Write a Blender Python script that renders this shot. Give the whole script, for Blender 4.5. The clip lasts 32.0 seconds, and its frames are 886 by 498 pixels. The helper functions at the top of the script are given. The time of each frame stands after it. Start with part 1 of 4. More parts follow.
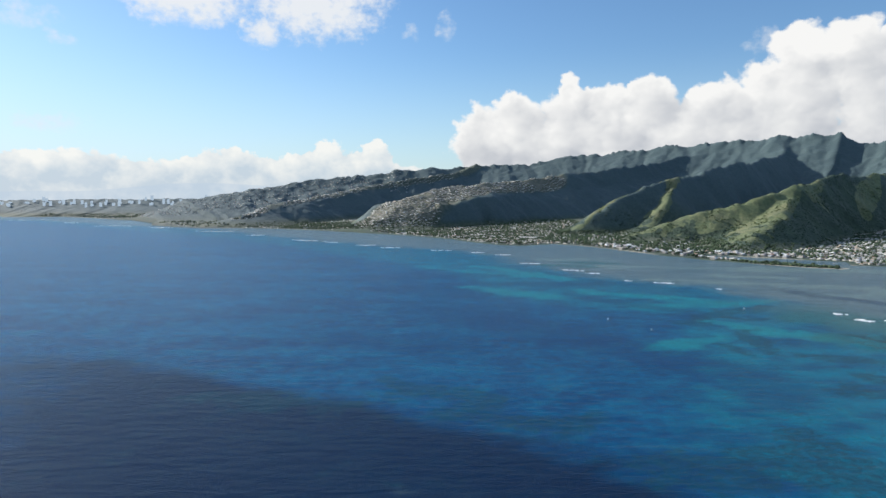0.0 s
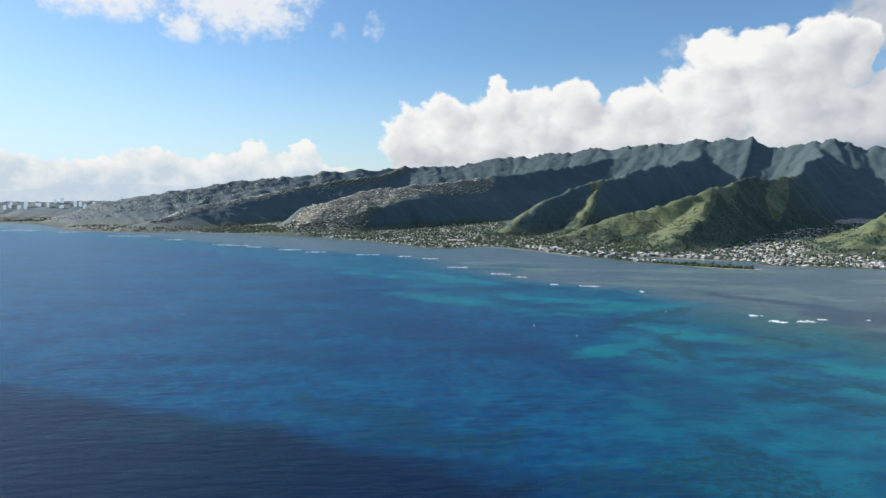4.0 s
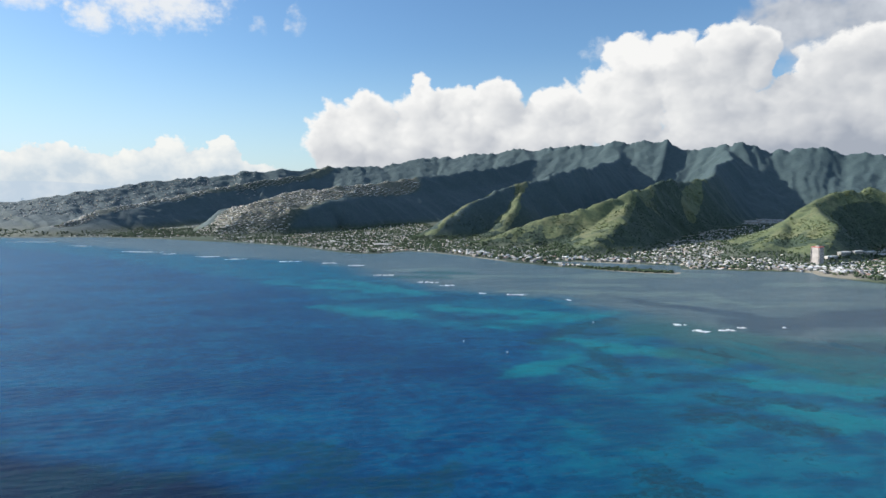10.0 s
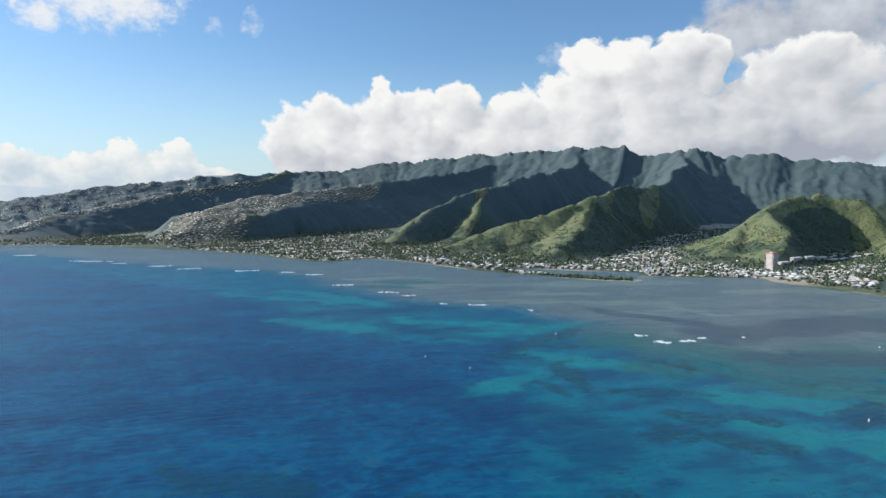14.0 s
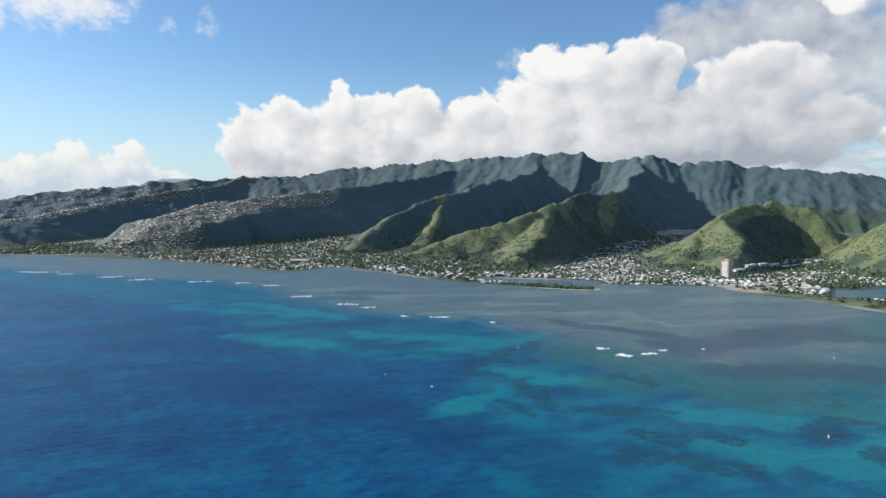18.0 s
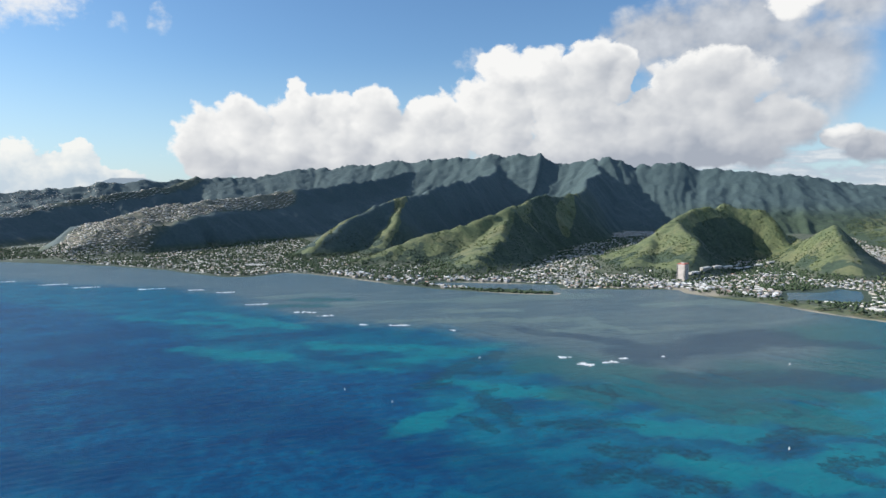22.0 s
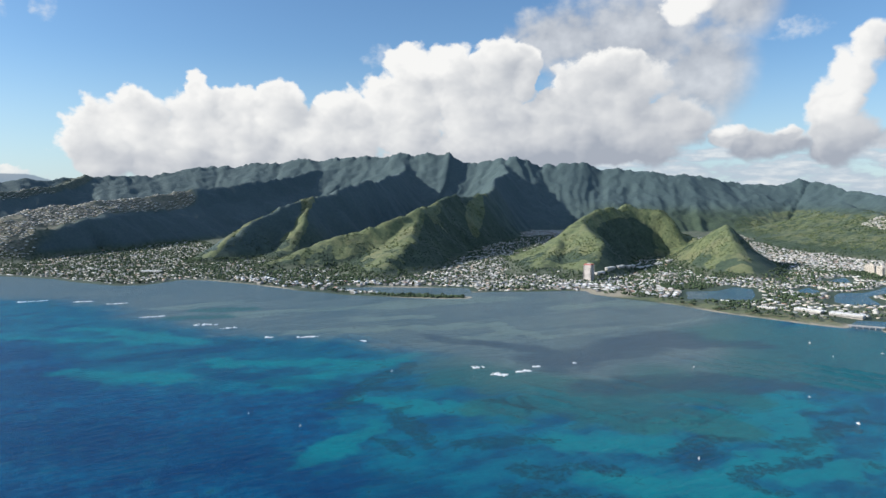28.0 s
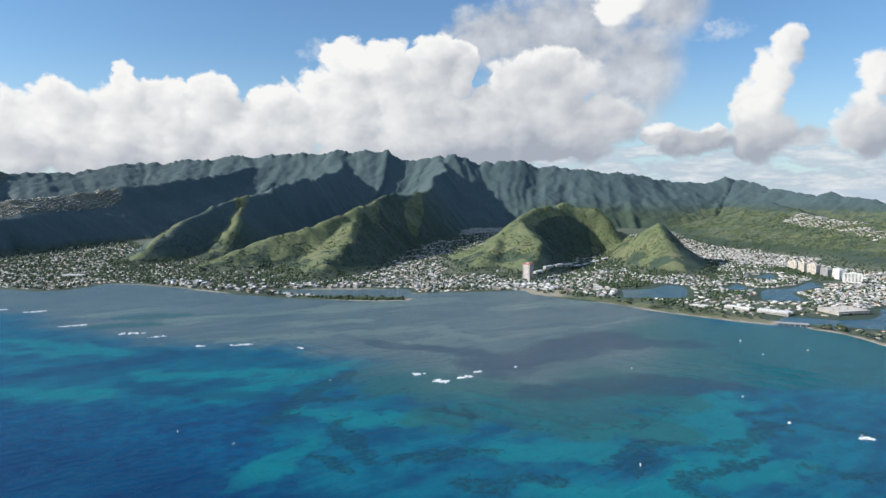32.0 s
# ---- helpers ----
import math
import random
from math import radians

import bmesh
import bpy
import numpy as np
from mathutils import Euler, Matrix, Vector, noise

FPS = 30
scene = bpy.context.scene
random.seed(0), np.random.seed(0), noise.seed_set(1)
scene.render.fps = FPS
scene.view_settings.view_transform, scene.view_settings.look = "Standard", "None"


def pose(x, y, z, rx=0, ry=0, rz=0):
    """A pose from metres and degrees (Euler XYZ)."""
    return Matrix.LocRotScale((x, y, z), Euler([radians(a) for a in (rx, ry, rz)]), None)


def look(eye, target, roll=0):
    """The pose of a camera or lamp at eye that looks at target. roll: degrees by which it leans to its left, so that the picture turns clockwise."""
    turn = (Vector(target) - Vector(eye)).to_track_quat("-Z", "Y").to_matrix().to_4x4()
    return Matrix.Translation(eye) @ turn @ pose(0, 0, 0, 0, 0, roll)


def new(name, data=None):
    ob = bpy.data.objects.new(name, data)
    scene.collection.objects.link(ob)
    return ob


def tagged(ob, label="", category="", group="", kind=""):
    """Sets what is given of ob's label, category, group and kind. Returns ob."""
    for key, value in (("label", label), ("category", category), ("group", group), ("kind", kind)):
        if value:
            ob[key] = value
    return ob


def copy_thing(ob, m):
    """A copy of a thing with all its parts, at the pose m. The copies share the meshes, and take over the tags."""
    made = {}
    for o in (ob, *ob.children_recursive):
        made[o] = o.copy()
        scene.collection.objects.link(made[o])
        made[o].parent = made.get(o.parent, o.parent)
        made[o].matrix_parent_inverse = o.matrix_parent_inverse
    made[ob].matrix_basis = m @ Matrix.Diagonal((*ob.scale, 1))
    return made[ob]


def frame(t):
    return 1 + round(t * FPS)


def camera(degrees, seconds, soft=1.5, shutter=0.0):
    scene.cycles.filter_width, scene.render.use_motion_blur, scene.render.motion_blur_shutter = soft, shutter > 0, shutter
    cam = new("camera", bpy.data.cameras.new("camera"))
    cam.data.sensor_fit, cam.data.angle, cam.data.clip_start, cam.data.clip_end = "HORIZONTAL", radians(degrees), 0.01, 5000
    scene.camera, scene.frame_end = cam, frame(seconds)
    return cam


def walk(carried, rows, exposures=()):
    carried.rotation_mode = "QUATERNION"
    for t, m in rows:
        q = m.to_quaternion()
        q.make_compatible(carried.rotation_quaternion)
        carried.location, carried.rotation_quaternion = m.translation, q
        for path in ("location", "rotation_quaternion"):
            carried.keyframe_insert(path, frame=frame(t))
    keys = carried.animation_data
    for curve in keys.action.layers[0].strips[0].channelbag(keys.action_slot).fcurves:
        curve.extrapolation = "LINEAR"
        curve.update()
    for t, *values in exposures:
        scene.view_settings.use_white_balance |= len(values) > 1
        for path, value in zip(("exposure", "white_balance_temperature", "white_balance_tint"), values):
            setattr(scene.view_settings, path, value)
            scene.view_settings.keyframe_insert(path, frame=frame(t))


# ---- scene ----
cam = camera(66.6, 32.0)
# seconds, eye, yaw, pitch, roll
PATH = [
    (0, 0.0, -0.0, 162.0, 0.20, -4.94, -0.00),
    (1, 5.7, 7.7, 161.1, -1.51, -4.89, -0.01),
    (2, 8.8, 13.1, 163.8, -3.06, -4.93, -0.02),
    (3, 9.0, 18.6, 165.7, -4.31, -4.90, -0.02),
    (3.5, 9.0, 21.0, 166.4, -5.02, -4.87, -0.02),
    (5.5, 8.6, 31.4, 171.5, -7.60, -4.92, -0.01),
    (6, 9.3, 33.7, 173.3, -8.22, -4.97, -0.03),
    (7, 10.4, 39.7, 177.5, -9.51, -5.02, -0.03),
    (8, 11.0, 42.8, 181.4, -10.26, -5.09, -0.01),
    (9, 9.4, 46.9, 182.8, -11.25, -5.08, -0.01),
    (10, 10.4, 52.2, 185.5, -12.08, -5.05, 0.01),
    (11, 10.3, 56.1, 188.6, -12.92, -5.05, 0.01),
    (12, 10.4, 60.4, 190.2, -13.77, -4.97, 0.03),
    (13, 13.0, 65.6, 194.1, -14.59, -4.89, 0.01),
    (14, 14.4, 71.2, 195.4, -15.45, -4.76, -0.01),
    (14.5, 17.2, 74.8, 196.0, -15.81, -4.71, -0.01),
    (16.5, 18.5, 82.9, 201.8, -17.55, -4.50, 0.01),
    (17, 18.7, 84.7, 203.7, -17.99, -4.45, 0.02),
    (18, 18.4, 88.0, 207.3, -18.84, -4.44, 0.03),
    (19, 19.6, 93.3, 209.9, -19.73, -4.44, 0.03),
    (20, 20.1, 96.6, 213.0, -20.57, -4.46, 0.04),
    (21, 21.7, 101.3, 215.4, -21.42, -4.48, 0.04),
    (22, 23.2, 105.8, 218.4, -22.35, -4.47, 0.03),
    (23, 24.3, 110.4, 220.7, -23.24, -4.45, 0.02),
    (24, 27.4, 115.3, 222.8, -24.39, -4.49, 0.02),
    (25, 29.3, 119.3, 226.5, -25.91, -4.57, 0.01),
    (25.5, 29.5, 121.6, 227.2, -26.61, -4.58, -0.01),
    (27.5, 32.9, 129.9, 232.0, -29.22, -4.73, -0.02),
    (28, 34.0, 132.3, 233.4, -30.04, -4.75, -0.02),
    (29, 35.1, 136.0, 236.2, -31.42, -4.85, -0.02),
    (30, 37.1, 139.8, 238.4, -32.71, -4.90, -0.01),
    (31, 39.8, 144.5, 240.9, -33.93, -5.01, -0.03),
    (32, 42.6, 148.3, 243.3, -35.25, -5.09, -0.02),
]
walk(cam, [(t, pose(x, y, z, 0, 0, yaw) @ pose(0, 0, 0, 90 + pitch, 0, 0) @ pose(0, 0, 0, 0, 0, roll)) for t, x, y, z, yaw, pitch, roll in PATH], exposures=[(0.0, 1.25)])

# ---- sun, sky and clouds ----
SUN_AZ, SUN_EL = -62.0, 26.0          # degrees right of +y, degrees up
sun = new("sun", bpy.data.lights.new("sun", "SUN"))
sun.data.energy, sun.data.angle, sun.data.color = 3.4, radians(0.5), (1.0, 0.95, 0.88)
sx, sy, sz = (math.sin(radians(SUN_AZ)) * math.cos(radians(SUN_EL)), math.cos(radians(SUN_AZ)) * math.cos(radians(SUN_EL)), math.sin(radians(SUN_EL)))
sun.matrix_world = look((sx * 4000, sy * 4000, sz * 4000), (0, 0, 0))


class Val:
    """A number in a node tree, with the usual arithmetic."""

    def __init__(self, tree, socket):
        self.tree, self.socket = tree, socket

    def op(self, kind, *others, clamp=False):
        node = self.tree.nodes.new("ShaderNodeMath")
        node.operation, node.use_clamp = kind, clamp
        for slot, value in zip(node.inputs, (self, *others)):
            if isinstance(value, Val):
                self.tree.links.new(value.socket, slot)
            else:
                slot.default_value = value
        return Val(self.tree, node.outputs[0])

    def __add__(self, o):
        return self.op("ADD", o)

    def __sub__(self, o):
        return self.op("SUBTRACT", o)

    def __mul__(self, o):
        return self.op("MULTIPLY", o)

    def __truediv__(self, o):
        return self.op("DIVIDE", o)

    def hi(self, o):
        return self.op("MAXIMUM", o)

    def lo(self, o):
        return self.op("MINIMUM", o)

    def smooth(self, a, b):
        node = self.tree.nodes.new("ShaderNodeMapRange")
        node.interpolation_type = "SMOOTHSTEP"
        self.tree.links.new(self.socket, node.inputs["Value"])
        node.inputs["From Min"].default_value, node.inputs["From Max"].default_value = a, b
        return Val(self.tree, node.outputs["Result"])


def vec(tree, x, y, z=0.0):
    node = tree.nodes.new("ShaderNodeCombineXYZ")
    for slot, value in zip(node.inputs, (x, y, z)):
        if isinstance(value, Val):
            tree.links.new(value.socket, slot)
        else:
            slot.default_value = value
    return node.outputs[0]


def noise_val(tree, where, scale, detail=4.0, rough=0.55, dims="3D", kind="FBM"):
    node = tree.nodes.new("ShaderNodeTexNoise")
    node.noise_dimensions, node.noise_type = dims, kind
    if where is not None:
        tree.links.new(where, node.inputs["Vector"])
    node.inputs["Scale"].default_value, node.inputs["Detail"].default_value, node.inputs["Roughness"].default_value = scale, detail, rough
    return Val(tree, node.outputs["Fac"])


def mix_colour(tree, fac, a, b):
    node = tree.nodes.new("ShaderNodeMix")
    node.data_type = "RGBA"
    for slot, value in zip((node.inputs[0], node.inputs[6], node.inputs[7]), (fac, a, b)):
        if isinstance(value, Val):
            tree.links.new(value.socket, slot)
        elif isinstance(value, bpy.types.NodeSocket):
            tree.links.new(value, slot)
        elif isinstance(value, (int, float)):
            slot.default_value = value
        else:
            slot.default_value = (*value, 1.0)
    return node.outputs[2]


# Heaps of the trade-wind clouds: degrees right of +y, degrees up, half width, half height
HEAPS = [
    (3.6, 4.0, 3.4, 3.2), (6.2, 5.2, 3.2, 3.0), (10.2, 7.6, 1.2, 1.8), (10.0, 6.0, 2.4, 2.8), (10.0, 4.8, 3.8, 3.2), (13.1, 6.4, 2.6, 2.2), (16.6, 6.6, 2.6, 2.4), (21.8, 6.2, 3.0, 2.6),
    (27.6, 9.4, 2.9, 2.8), (27.0, 6.8, 4.2, 4.2), (15.0, 4.0, 5.0, 3.2), (20.8, 4.4, 5.0, 3.2), (14.0, 2.8, 13.0, 2.3), (33.4, 7.0, 4.6, 4.6), (30.6, 8.8, 3.0, 3.6), (34.4, 10.2, 2.6, 2.4), (36.6, 9.4, 1.9, 2.6), (37.0, 10.9, 1.6, 1.5),
]
HEAPS_EAST = [
    (42.1, 5.8, 7.2, 3.8), (46.8, 5.2, 5.4, 2.9), (36.0, 3.8, 9.0, 2.6), (43.6, 8.4, 5.0, 3.0), (48.9, 13.9, 1.8, 1.4), (50.5, 14.7, 1.4, 1.2), (55.4, 3.6, 3.4, 1.2), (52.6, 4.3, 1.5, 1.0), (56.6, 4.2, 1.2, 0.8),
    (60.2, 4.0, 2.7, 2.4), (59.8, 6.2, 2.0, 2.7), (60.9, 8.6, 1.8, 2.2), (61.9, 10.2, 1.3, 1.8), (67.7, 8.0, 1.6, 2.1), (67.3, 4.8, 2.2, 2.7), (69.5, 9.0, 2.0, 2.4), (75.0, 8.0, 5.0, 5.0),
]
VEILS = [(45.3, 12.0, 8.6, 5.0), (39.8, 12.4, 5.6, 2.8), (50.8, 9.6, 4.4, 5.2), (53.0, 14.2, 3.8, 3.2), (47.5, 17.0, 9.0, 4.0), (63.2, 4.0, 2.4, 0.7)]
WISPS = [(-20.5, 14.8, 6.5, 2.6), (-10.5, 14.4, 7.0, 3.0), (-15.0, 12.6, 2.0, 1.6)]
SCRAPS = [(-32.0, 12.4, 3.5, 1.3), (-29.0, 11.0, 1.6, 0.7), (0.2, 13.4, 0.8, 1.5), (24.9, 11.2, 1.5, 1.2), (-30.5, 5.0, 3.8, 1.0), (-2.6, 12.8, 1.0, 0.9), (57.5, 12.0, 2.4, 0.9)]
BANK = [(-40.0, 3.2), (-33.0, 3.0), (-27.0, 2.9), (-22.0, 2.5), (-17.5, 3.2), (-13.0, 3.0), (-10.0, 3.9), (-8.0, 3.1), (-5.6, 4.0), (-4.2, 2.4), (-1.0, 1.4), (4.0, 1.0)]

world = bpy.data.worlds.new("sky")
scene.world = world
world.use_nodes = True
wt = world.node_tree
wt.nodes.clear()
sky = wt.nodes.new("ShaderNodeTexSky")
sky.sky_type, sky.sun_disc = "NISHITA", False
sky.sun_elevation, sky.sun_rotation = radians(SUN_EL), radians(SUN_AZ)
sky.altitude, sky.air_density, sky.dust_density, sky.ozone_density = 50, 1.0, 0.4, 3.0
coord = wt.nodes.new("ShaderNodeTexCoord")
split = wt.nodes.new("ShaderNodeSeparateXYZ")
wt.links.new(coord.outputs["Generated"], split.inputs[0])
dx, dy, dz = (Val(wt, s) for s in split.outputs)
az = dx.op("ARCTAN2", dy) * (180 / math.pi)
el = dz.op("ARCSINE") * (180 / math.pi)
flat = vec(wt, az, el * 1.25)


big = noise_val(wt, flat, 0.32, 3, 0.5, "2D") - 0.5
mid = noise_val(wt, flat, 0.8, 4, 0.5, "2D") - 0.5
fine = noise_val(wt, flat, 2.2, 3, 0.55, "2D") - 0.5
wa, we = az + big * 2.0 + mid * 0.8, el + big * 1.0 - mid * 0.6


def lobes(spots, da=0.0, de=0.0):
    """How deep a direction lies inside a set of round heaps, 1 in the middle, below 0 outside."""
    most = None
    for ca, ce, ra, re in spots:
        u, v = (wa - (ca - da)) / ra, (we - (ce - de)) / re
        one = (u * u + v * v) * -1.0 + 1.0
        most = one if most is None else most.hi(one)
    return most


def lumps(da, de):
    """Rounded heads at three sizes, like the top of a cauliflower."""
    where = vec(wt, az + big * 1.6 + mid * 0.7 + da, (el - mid * 0.5 + de) * 1.15)
    total = None
    for scale, much in ((0.27, 0.62), (0.62, 0.26), (1.5, 0.09)):
        node = wt.nodes.new("ShaderNodeTexVoronoi")
        node.voronoi_dimensions, node.feature = "2D", "SMOOTH_F1"
        node.inputs["Scale"].default_value, node.inputs["Smoothness"].default_value = scale, 0.85
        wt.links.new(where, node.inputs["Vector"])
        one = Val(wt, node.outputs["Distance"]) * -much
        total = one if total is None else total + one
    return total


heads = lumps(0.0, 0.0)
relief = heads - lumps(-0.8, 0.8)
crisp = heads - lumps(-0.3, 0.3)
west, east = lobes(HEAPS), lobes(HEAPS_EAST)
hole = lobes([(38.8, 9.3, 1.2, 1.0)]).hi(0.0)
form = west.hi(east)
swelling = form - lobes(HEAPS, -1.0, 1.0).hi(lobes(HEAPS_EAST, -1.0, 1.0))
depth = form + heads * 1.25 + 0.46 + mid * 0.30 + fine * 0.20 - hole * 0.55
ragged = az.smooth(44.0, 53.0) * 0.25 + 0.30
cover = (depth / ragged).smooth(-0.1, 1.0)
# light from the upper left, dusk in the folds and under the heaps
rim = depth.smooth(0.85, 0.05) * swelling.smooth(-0.25, 0.35)
sunny = lobes([(49.3, 13.8, 2.6, 2.0), (60.4, 8.0, 2.4, 4.6), (67.0, 7.6, 1.4, 2.4), (28.0, 10.6, 3.4, 1.6), (52.6, 4.9, 1.2, 0.6), (56.4, 4.7, 1.0, 0.5)]).hi(0.0)
dusky = az.smooth(27.0, 40.0) * 0.25 * el.smooth(13.5, 9.0) + az.smooth(27.0, 36.0) * el.smooth(5.0, 2.6) * 0.16 + az.smooth(50.0, 52.0) * az.smooth(58.4, 57.2) * 0.06
shade = rim * 0.34 + relief * (az.smooth(40.0, 28.0) * 0.22 + 0.46) + crisp * 0.28 + swelling.hi(-0.6).lo(0.6) * 0.30 + el.smooth(1.4, 6.0) * 0.30 + big * 0.60 + mid * 0.08 + 0.37 - dusky + sunny * 0.5
shade = shade.hi(0.0).lo(1.0)
cloud_light = mix_colour(wt, shade, (0.39, 0.43, 0.50), (0.93, 0.93, 0.92))
# soft grey sheets spread from the tops
veil_cover = (lobes(VEILS) + mid * 0.6 + big * 0.8 - hole * 0.15).smooth(-0.1, 0.9) * 0.94
veil_light = mix_colour(wt, (big * 1.6 + mid * 0.6 + 0.5 + el.smooth(10.0, 16.0) * 0.2).hi(0.0).lo(1.0), (0.37, 0.405, 0.47), (0.66, 0.69, 0.735))
# torn sheets
torn_cover = (lobes(WISPS) * 0.95 + mid * 1.15 + fine * 0.5 + heads * 0.45 + 0.10).smooth(0.0, 0.9) * 0.92
scraps = (lobes(SCRAPS) * 0.60 + mid * 1.1 + fine * 0.5 + heads * 0.3 + 0.06).smooth(0.05, 1.0) * 0.60
# the low bank over the far coast
ramp = wt.nodes.new("ShaderNodeFloatCurve")
curve = ramp.mapping.curves[0]
for k, (a, e) in enumerate(BANK):
    place = ((a + 40.0) / 44.0, e / 5.0)
    if k < 2:
        curve.points[0 if k == 0 else 1].location = place if k == 0 else (1.0, 0.2)
    if k >= 1:
        curve.points.new(*place)
ramp.mapping.update()
wt.links.new(((az + mid * 1.2 + 40.0) / 44.0).socket, ramp.inputs["Value"])
top = Val(wt, ramp.outputs[0]) * 5.0
bank = (top - el + heads * 2.4 + 0.95 + mid * 1.3 + fine * 0.7).smooth(-0.03, 0.30) * az.smooth(3.0, -1.0) * 0.90
bank_light = mix_colour(wt, (el.smooth(0.5, 3.6) * 0.75 + relief * 1.4 + mid * 0.8 + fine * 0.3 + 0.12).hi(0.0).lo(1.0), (0.56, 0.65, 0.74), (0.95, 0.94, 0.90))
# a pale mountain beyond the far city
peak = az.smooth(-29.0, -20.5) * az.smooth(-9.0, -19.0) * 0.62 - 0.02 - el + mid * 0.12
far_peak = peak.smooth(-0.04, 0.06) * 0.42
far_knoll = (az.smooth(-5.6, -3.4) * az.smooth(1.2, -1.8) * 0.70 + 0.70 - el + fine * 0.12).smooth(-0.03, 0.06) * az.smooth(-6.4, -5.4) * az.smooth(1.2, 0.2) * 0.8
# pale layers low over the hills at the far right
layer = noise_val(wt, vec(wt, az * 0.22, el * 0.95), 1.0, 5, 0.6, "2D")
streak = (layer + mid * 0.25 + el.smooth(5.0, 0.0) * 0.10).smooth(0.37, 0.58) * az.smooth(34.0, 44.0) * el.smooth(5.0, 3.4) * 0.9
# broken cloud, unseen overhead and behind, added bright and blue to fill the shade
roof_at = vec(wt, dx / (dz.hi(0.05) + 0.12), dy / (dz.hi(0.05) + 0.12))
overhead_fill = noise_val(wt, roof_at, 1.3, 5, 0.55, "2D").smooth(0.43, 0.60) * el.smooth(19.0, 30.0) * 0.9
haze = el.smooth(12.0, -2.0) * 0.55 + az.smooth(5.0, -45.0) * el.smooth(24.0, 0.0) * 0.34

SKY_STRENGTH = 0.123
strong = wt.nodes.new("ShaderNodeVectorMath")
strong.operation = "SCALE"
tint = wt.nodes.new("ShaderNodeVectorMath")
tint.operation = "MULTIPLY"
tint.inputs[1].default_value = (0.83, 1.02, 1.17)
wt.links.new(sky.outputs[0], tint.inputs[0])
wt.links.new(tint.outputs[0], strong.inputs[0])
strong.inputs["Scale"].default_value = SKY_STRENGTH
c = strong.outputs[0]
c = mix_colour(wt, haze, c, (0.62, 0.77, 0.93))
c = mix_colour(wt, streak, c, mix_colour(wt, layer.smooth(0.4, 0.75), (0.47, 0.56, 0.66), (0.78, 0.81, 0.84)))
c = mix_colour(wt, overhead_fill, c, (0.78, 1.02, 1.44))
c = mix_colour(wt, bank, c, bank_light)
c = mix_colour(wt, far_peak, c, (0.50, 0.62, 0.76))
c = mix_colour(wt, far_knoll, c, (0.20, 0.28, 0.37))
c = mix_colour(wt, scraps, c, (0.80, 0.83, 0.87))
c = mix_colour(wt, torn_cover, c, (0.86, 0.88, 0.90))
c = mix_colour(wt, veil_cover, c, veil_light)
c = mix_colour(wt, cover, c, cloud_light)
back = wt.nodes.new("ShaderNodeBackground")
wt.links.new(c, back.inputs["Color"])
back.inputs["Strength"].default_value = 0.42
out = wt.nodes.new("ShaderNodeOutputWorld")
wt.links.new(back.outputs[0], out.inputs[0])


# ---- small tools ----
def lattice(ix, iy, seed):
    h = (ix.astype(np.int64) * 374761393 + iy.astype(np.int64) * 668265263 + seed * 974634721) & 0xFFFFFFFF
    h = ((h ^ (h >> 13)) * 1274126177) & 0xFFFFFFFF
    return ((h ^ (h >> 16)) & 0xFFFF) / 65535.0


def value_noise(x, y, seed):
    ix, iy = np.floor(x), np.floor(y)
    u, v = x - ix, y - iy
    u, v = u * u * (3 - 2 * u), v * v * (3 - 2 * v)
    a, b = lattice(ix, iy, seed), lattice(ix + 1, iy, seed)
    c, d = lattice(ix, iy + 1, seed), lattice(ix + 1, iy + 1, seed)
    return (a + (b - a) * u) * (1 - v) + (c + (d - c) * u) * v


def fbm(x, y, size, octaves, seed, gain=0.5):
    """Layered noise from -1 to 1 with features of that many metres."""
    total, amp, norm = 0.0, 1.0, 0.0
    for k in range(octaves):
        total = total + amp * (value_noise(x / size + 17.3 * k, y / size - 9.1 * k, seed + k) * 2 - 1)
        norm, amp, size = norm + amp, amp * gain, size * 0.5
    return total / norm


def along(x, y, line):
    """Distance to a polyline, and its third and fourth values and the metres along it at the nearest place."""
    best = np.full(x.shape, 1e12)
    z, w, s = np.zeros(x.shape), np.ones(x.shape), np.zeros(x.shape)
    run = 0.0
    for a, b in zip(line, line[1:]):
        ex, ey = b[0] - a[0], b[1] - a[1]
        length = math.hypot(ex, ey)
        f = np.clip(((x - a[0]) * ex + (y - a[1]) * ey) / (length * length), 0, 1)
        d = (x - a[0] - f * ex) ** 2 + (y - a[1] - f * ey) ** 2
        near = d < best
        best = np.where(near, d, best)
        s = np.where(near, run + f * length, s)
        if len(a) > 2:
            z = np.where(near, a[2] + f * (b[2] - a[2]), z)
        if len(a) > 3:
            w = np.where(near, a[3] + f * (b[3] - a[3]), w)
        run += length
    return np.sqrt(best), z, w, s


def east_of(x, y, line):
    """Whether a place lies to the right of a polyline's nearest stretch."""
    best, side = np.full(x.shape, 1e12), np.zeros(x.shape, bool)
    for a, b in zip(line, line[1:]):
        ex, ey = b[0] - a[0], b[1] - a[1]
        f = np.clip(((x - a[0]) * ex + (y - a[1]) * ey) / (ex * ex + ey * ey), 0, 1)
        d = (x - a[0] - f * ex) ** 2 + (y - a[1] - f * ey) ** 2
        near = d < best
        best, side = np.where(near, d, best), np.where(near, ex * (y - a[1]) - ey * (x - a[0]) < 0, side)
    return side


def inside(x, y, ring):
    odd = np.zeros(x.shape, bool)
    for (ax, ay), (bx, by) in zip(ring, ring[1:] + ring[:1]):
        if ay != by:
            odd ^= ((ay > y) != (by > y)) & (x < (bx - ax) * (y - ay) / (by - ay) + ax)
    return odd


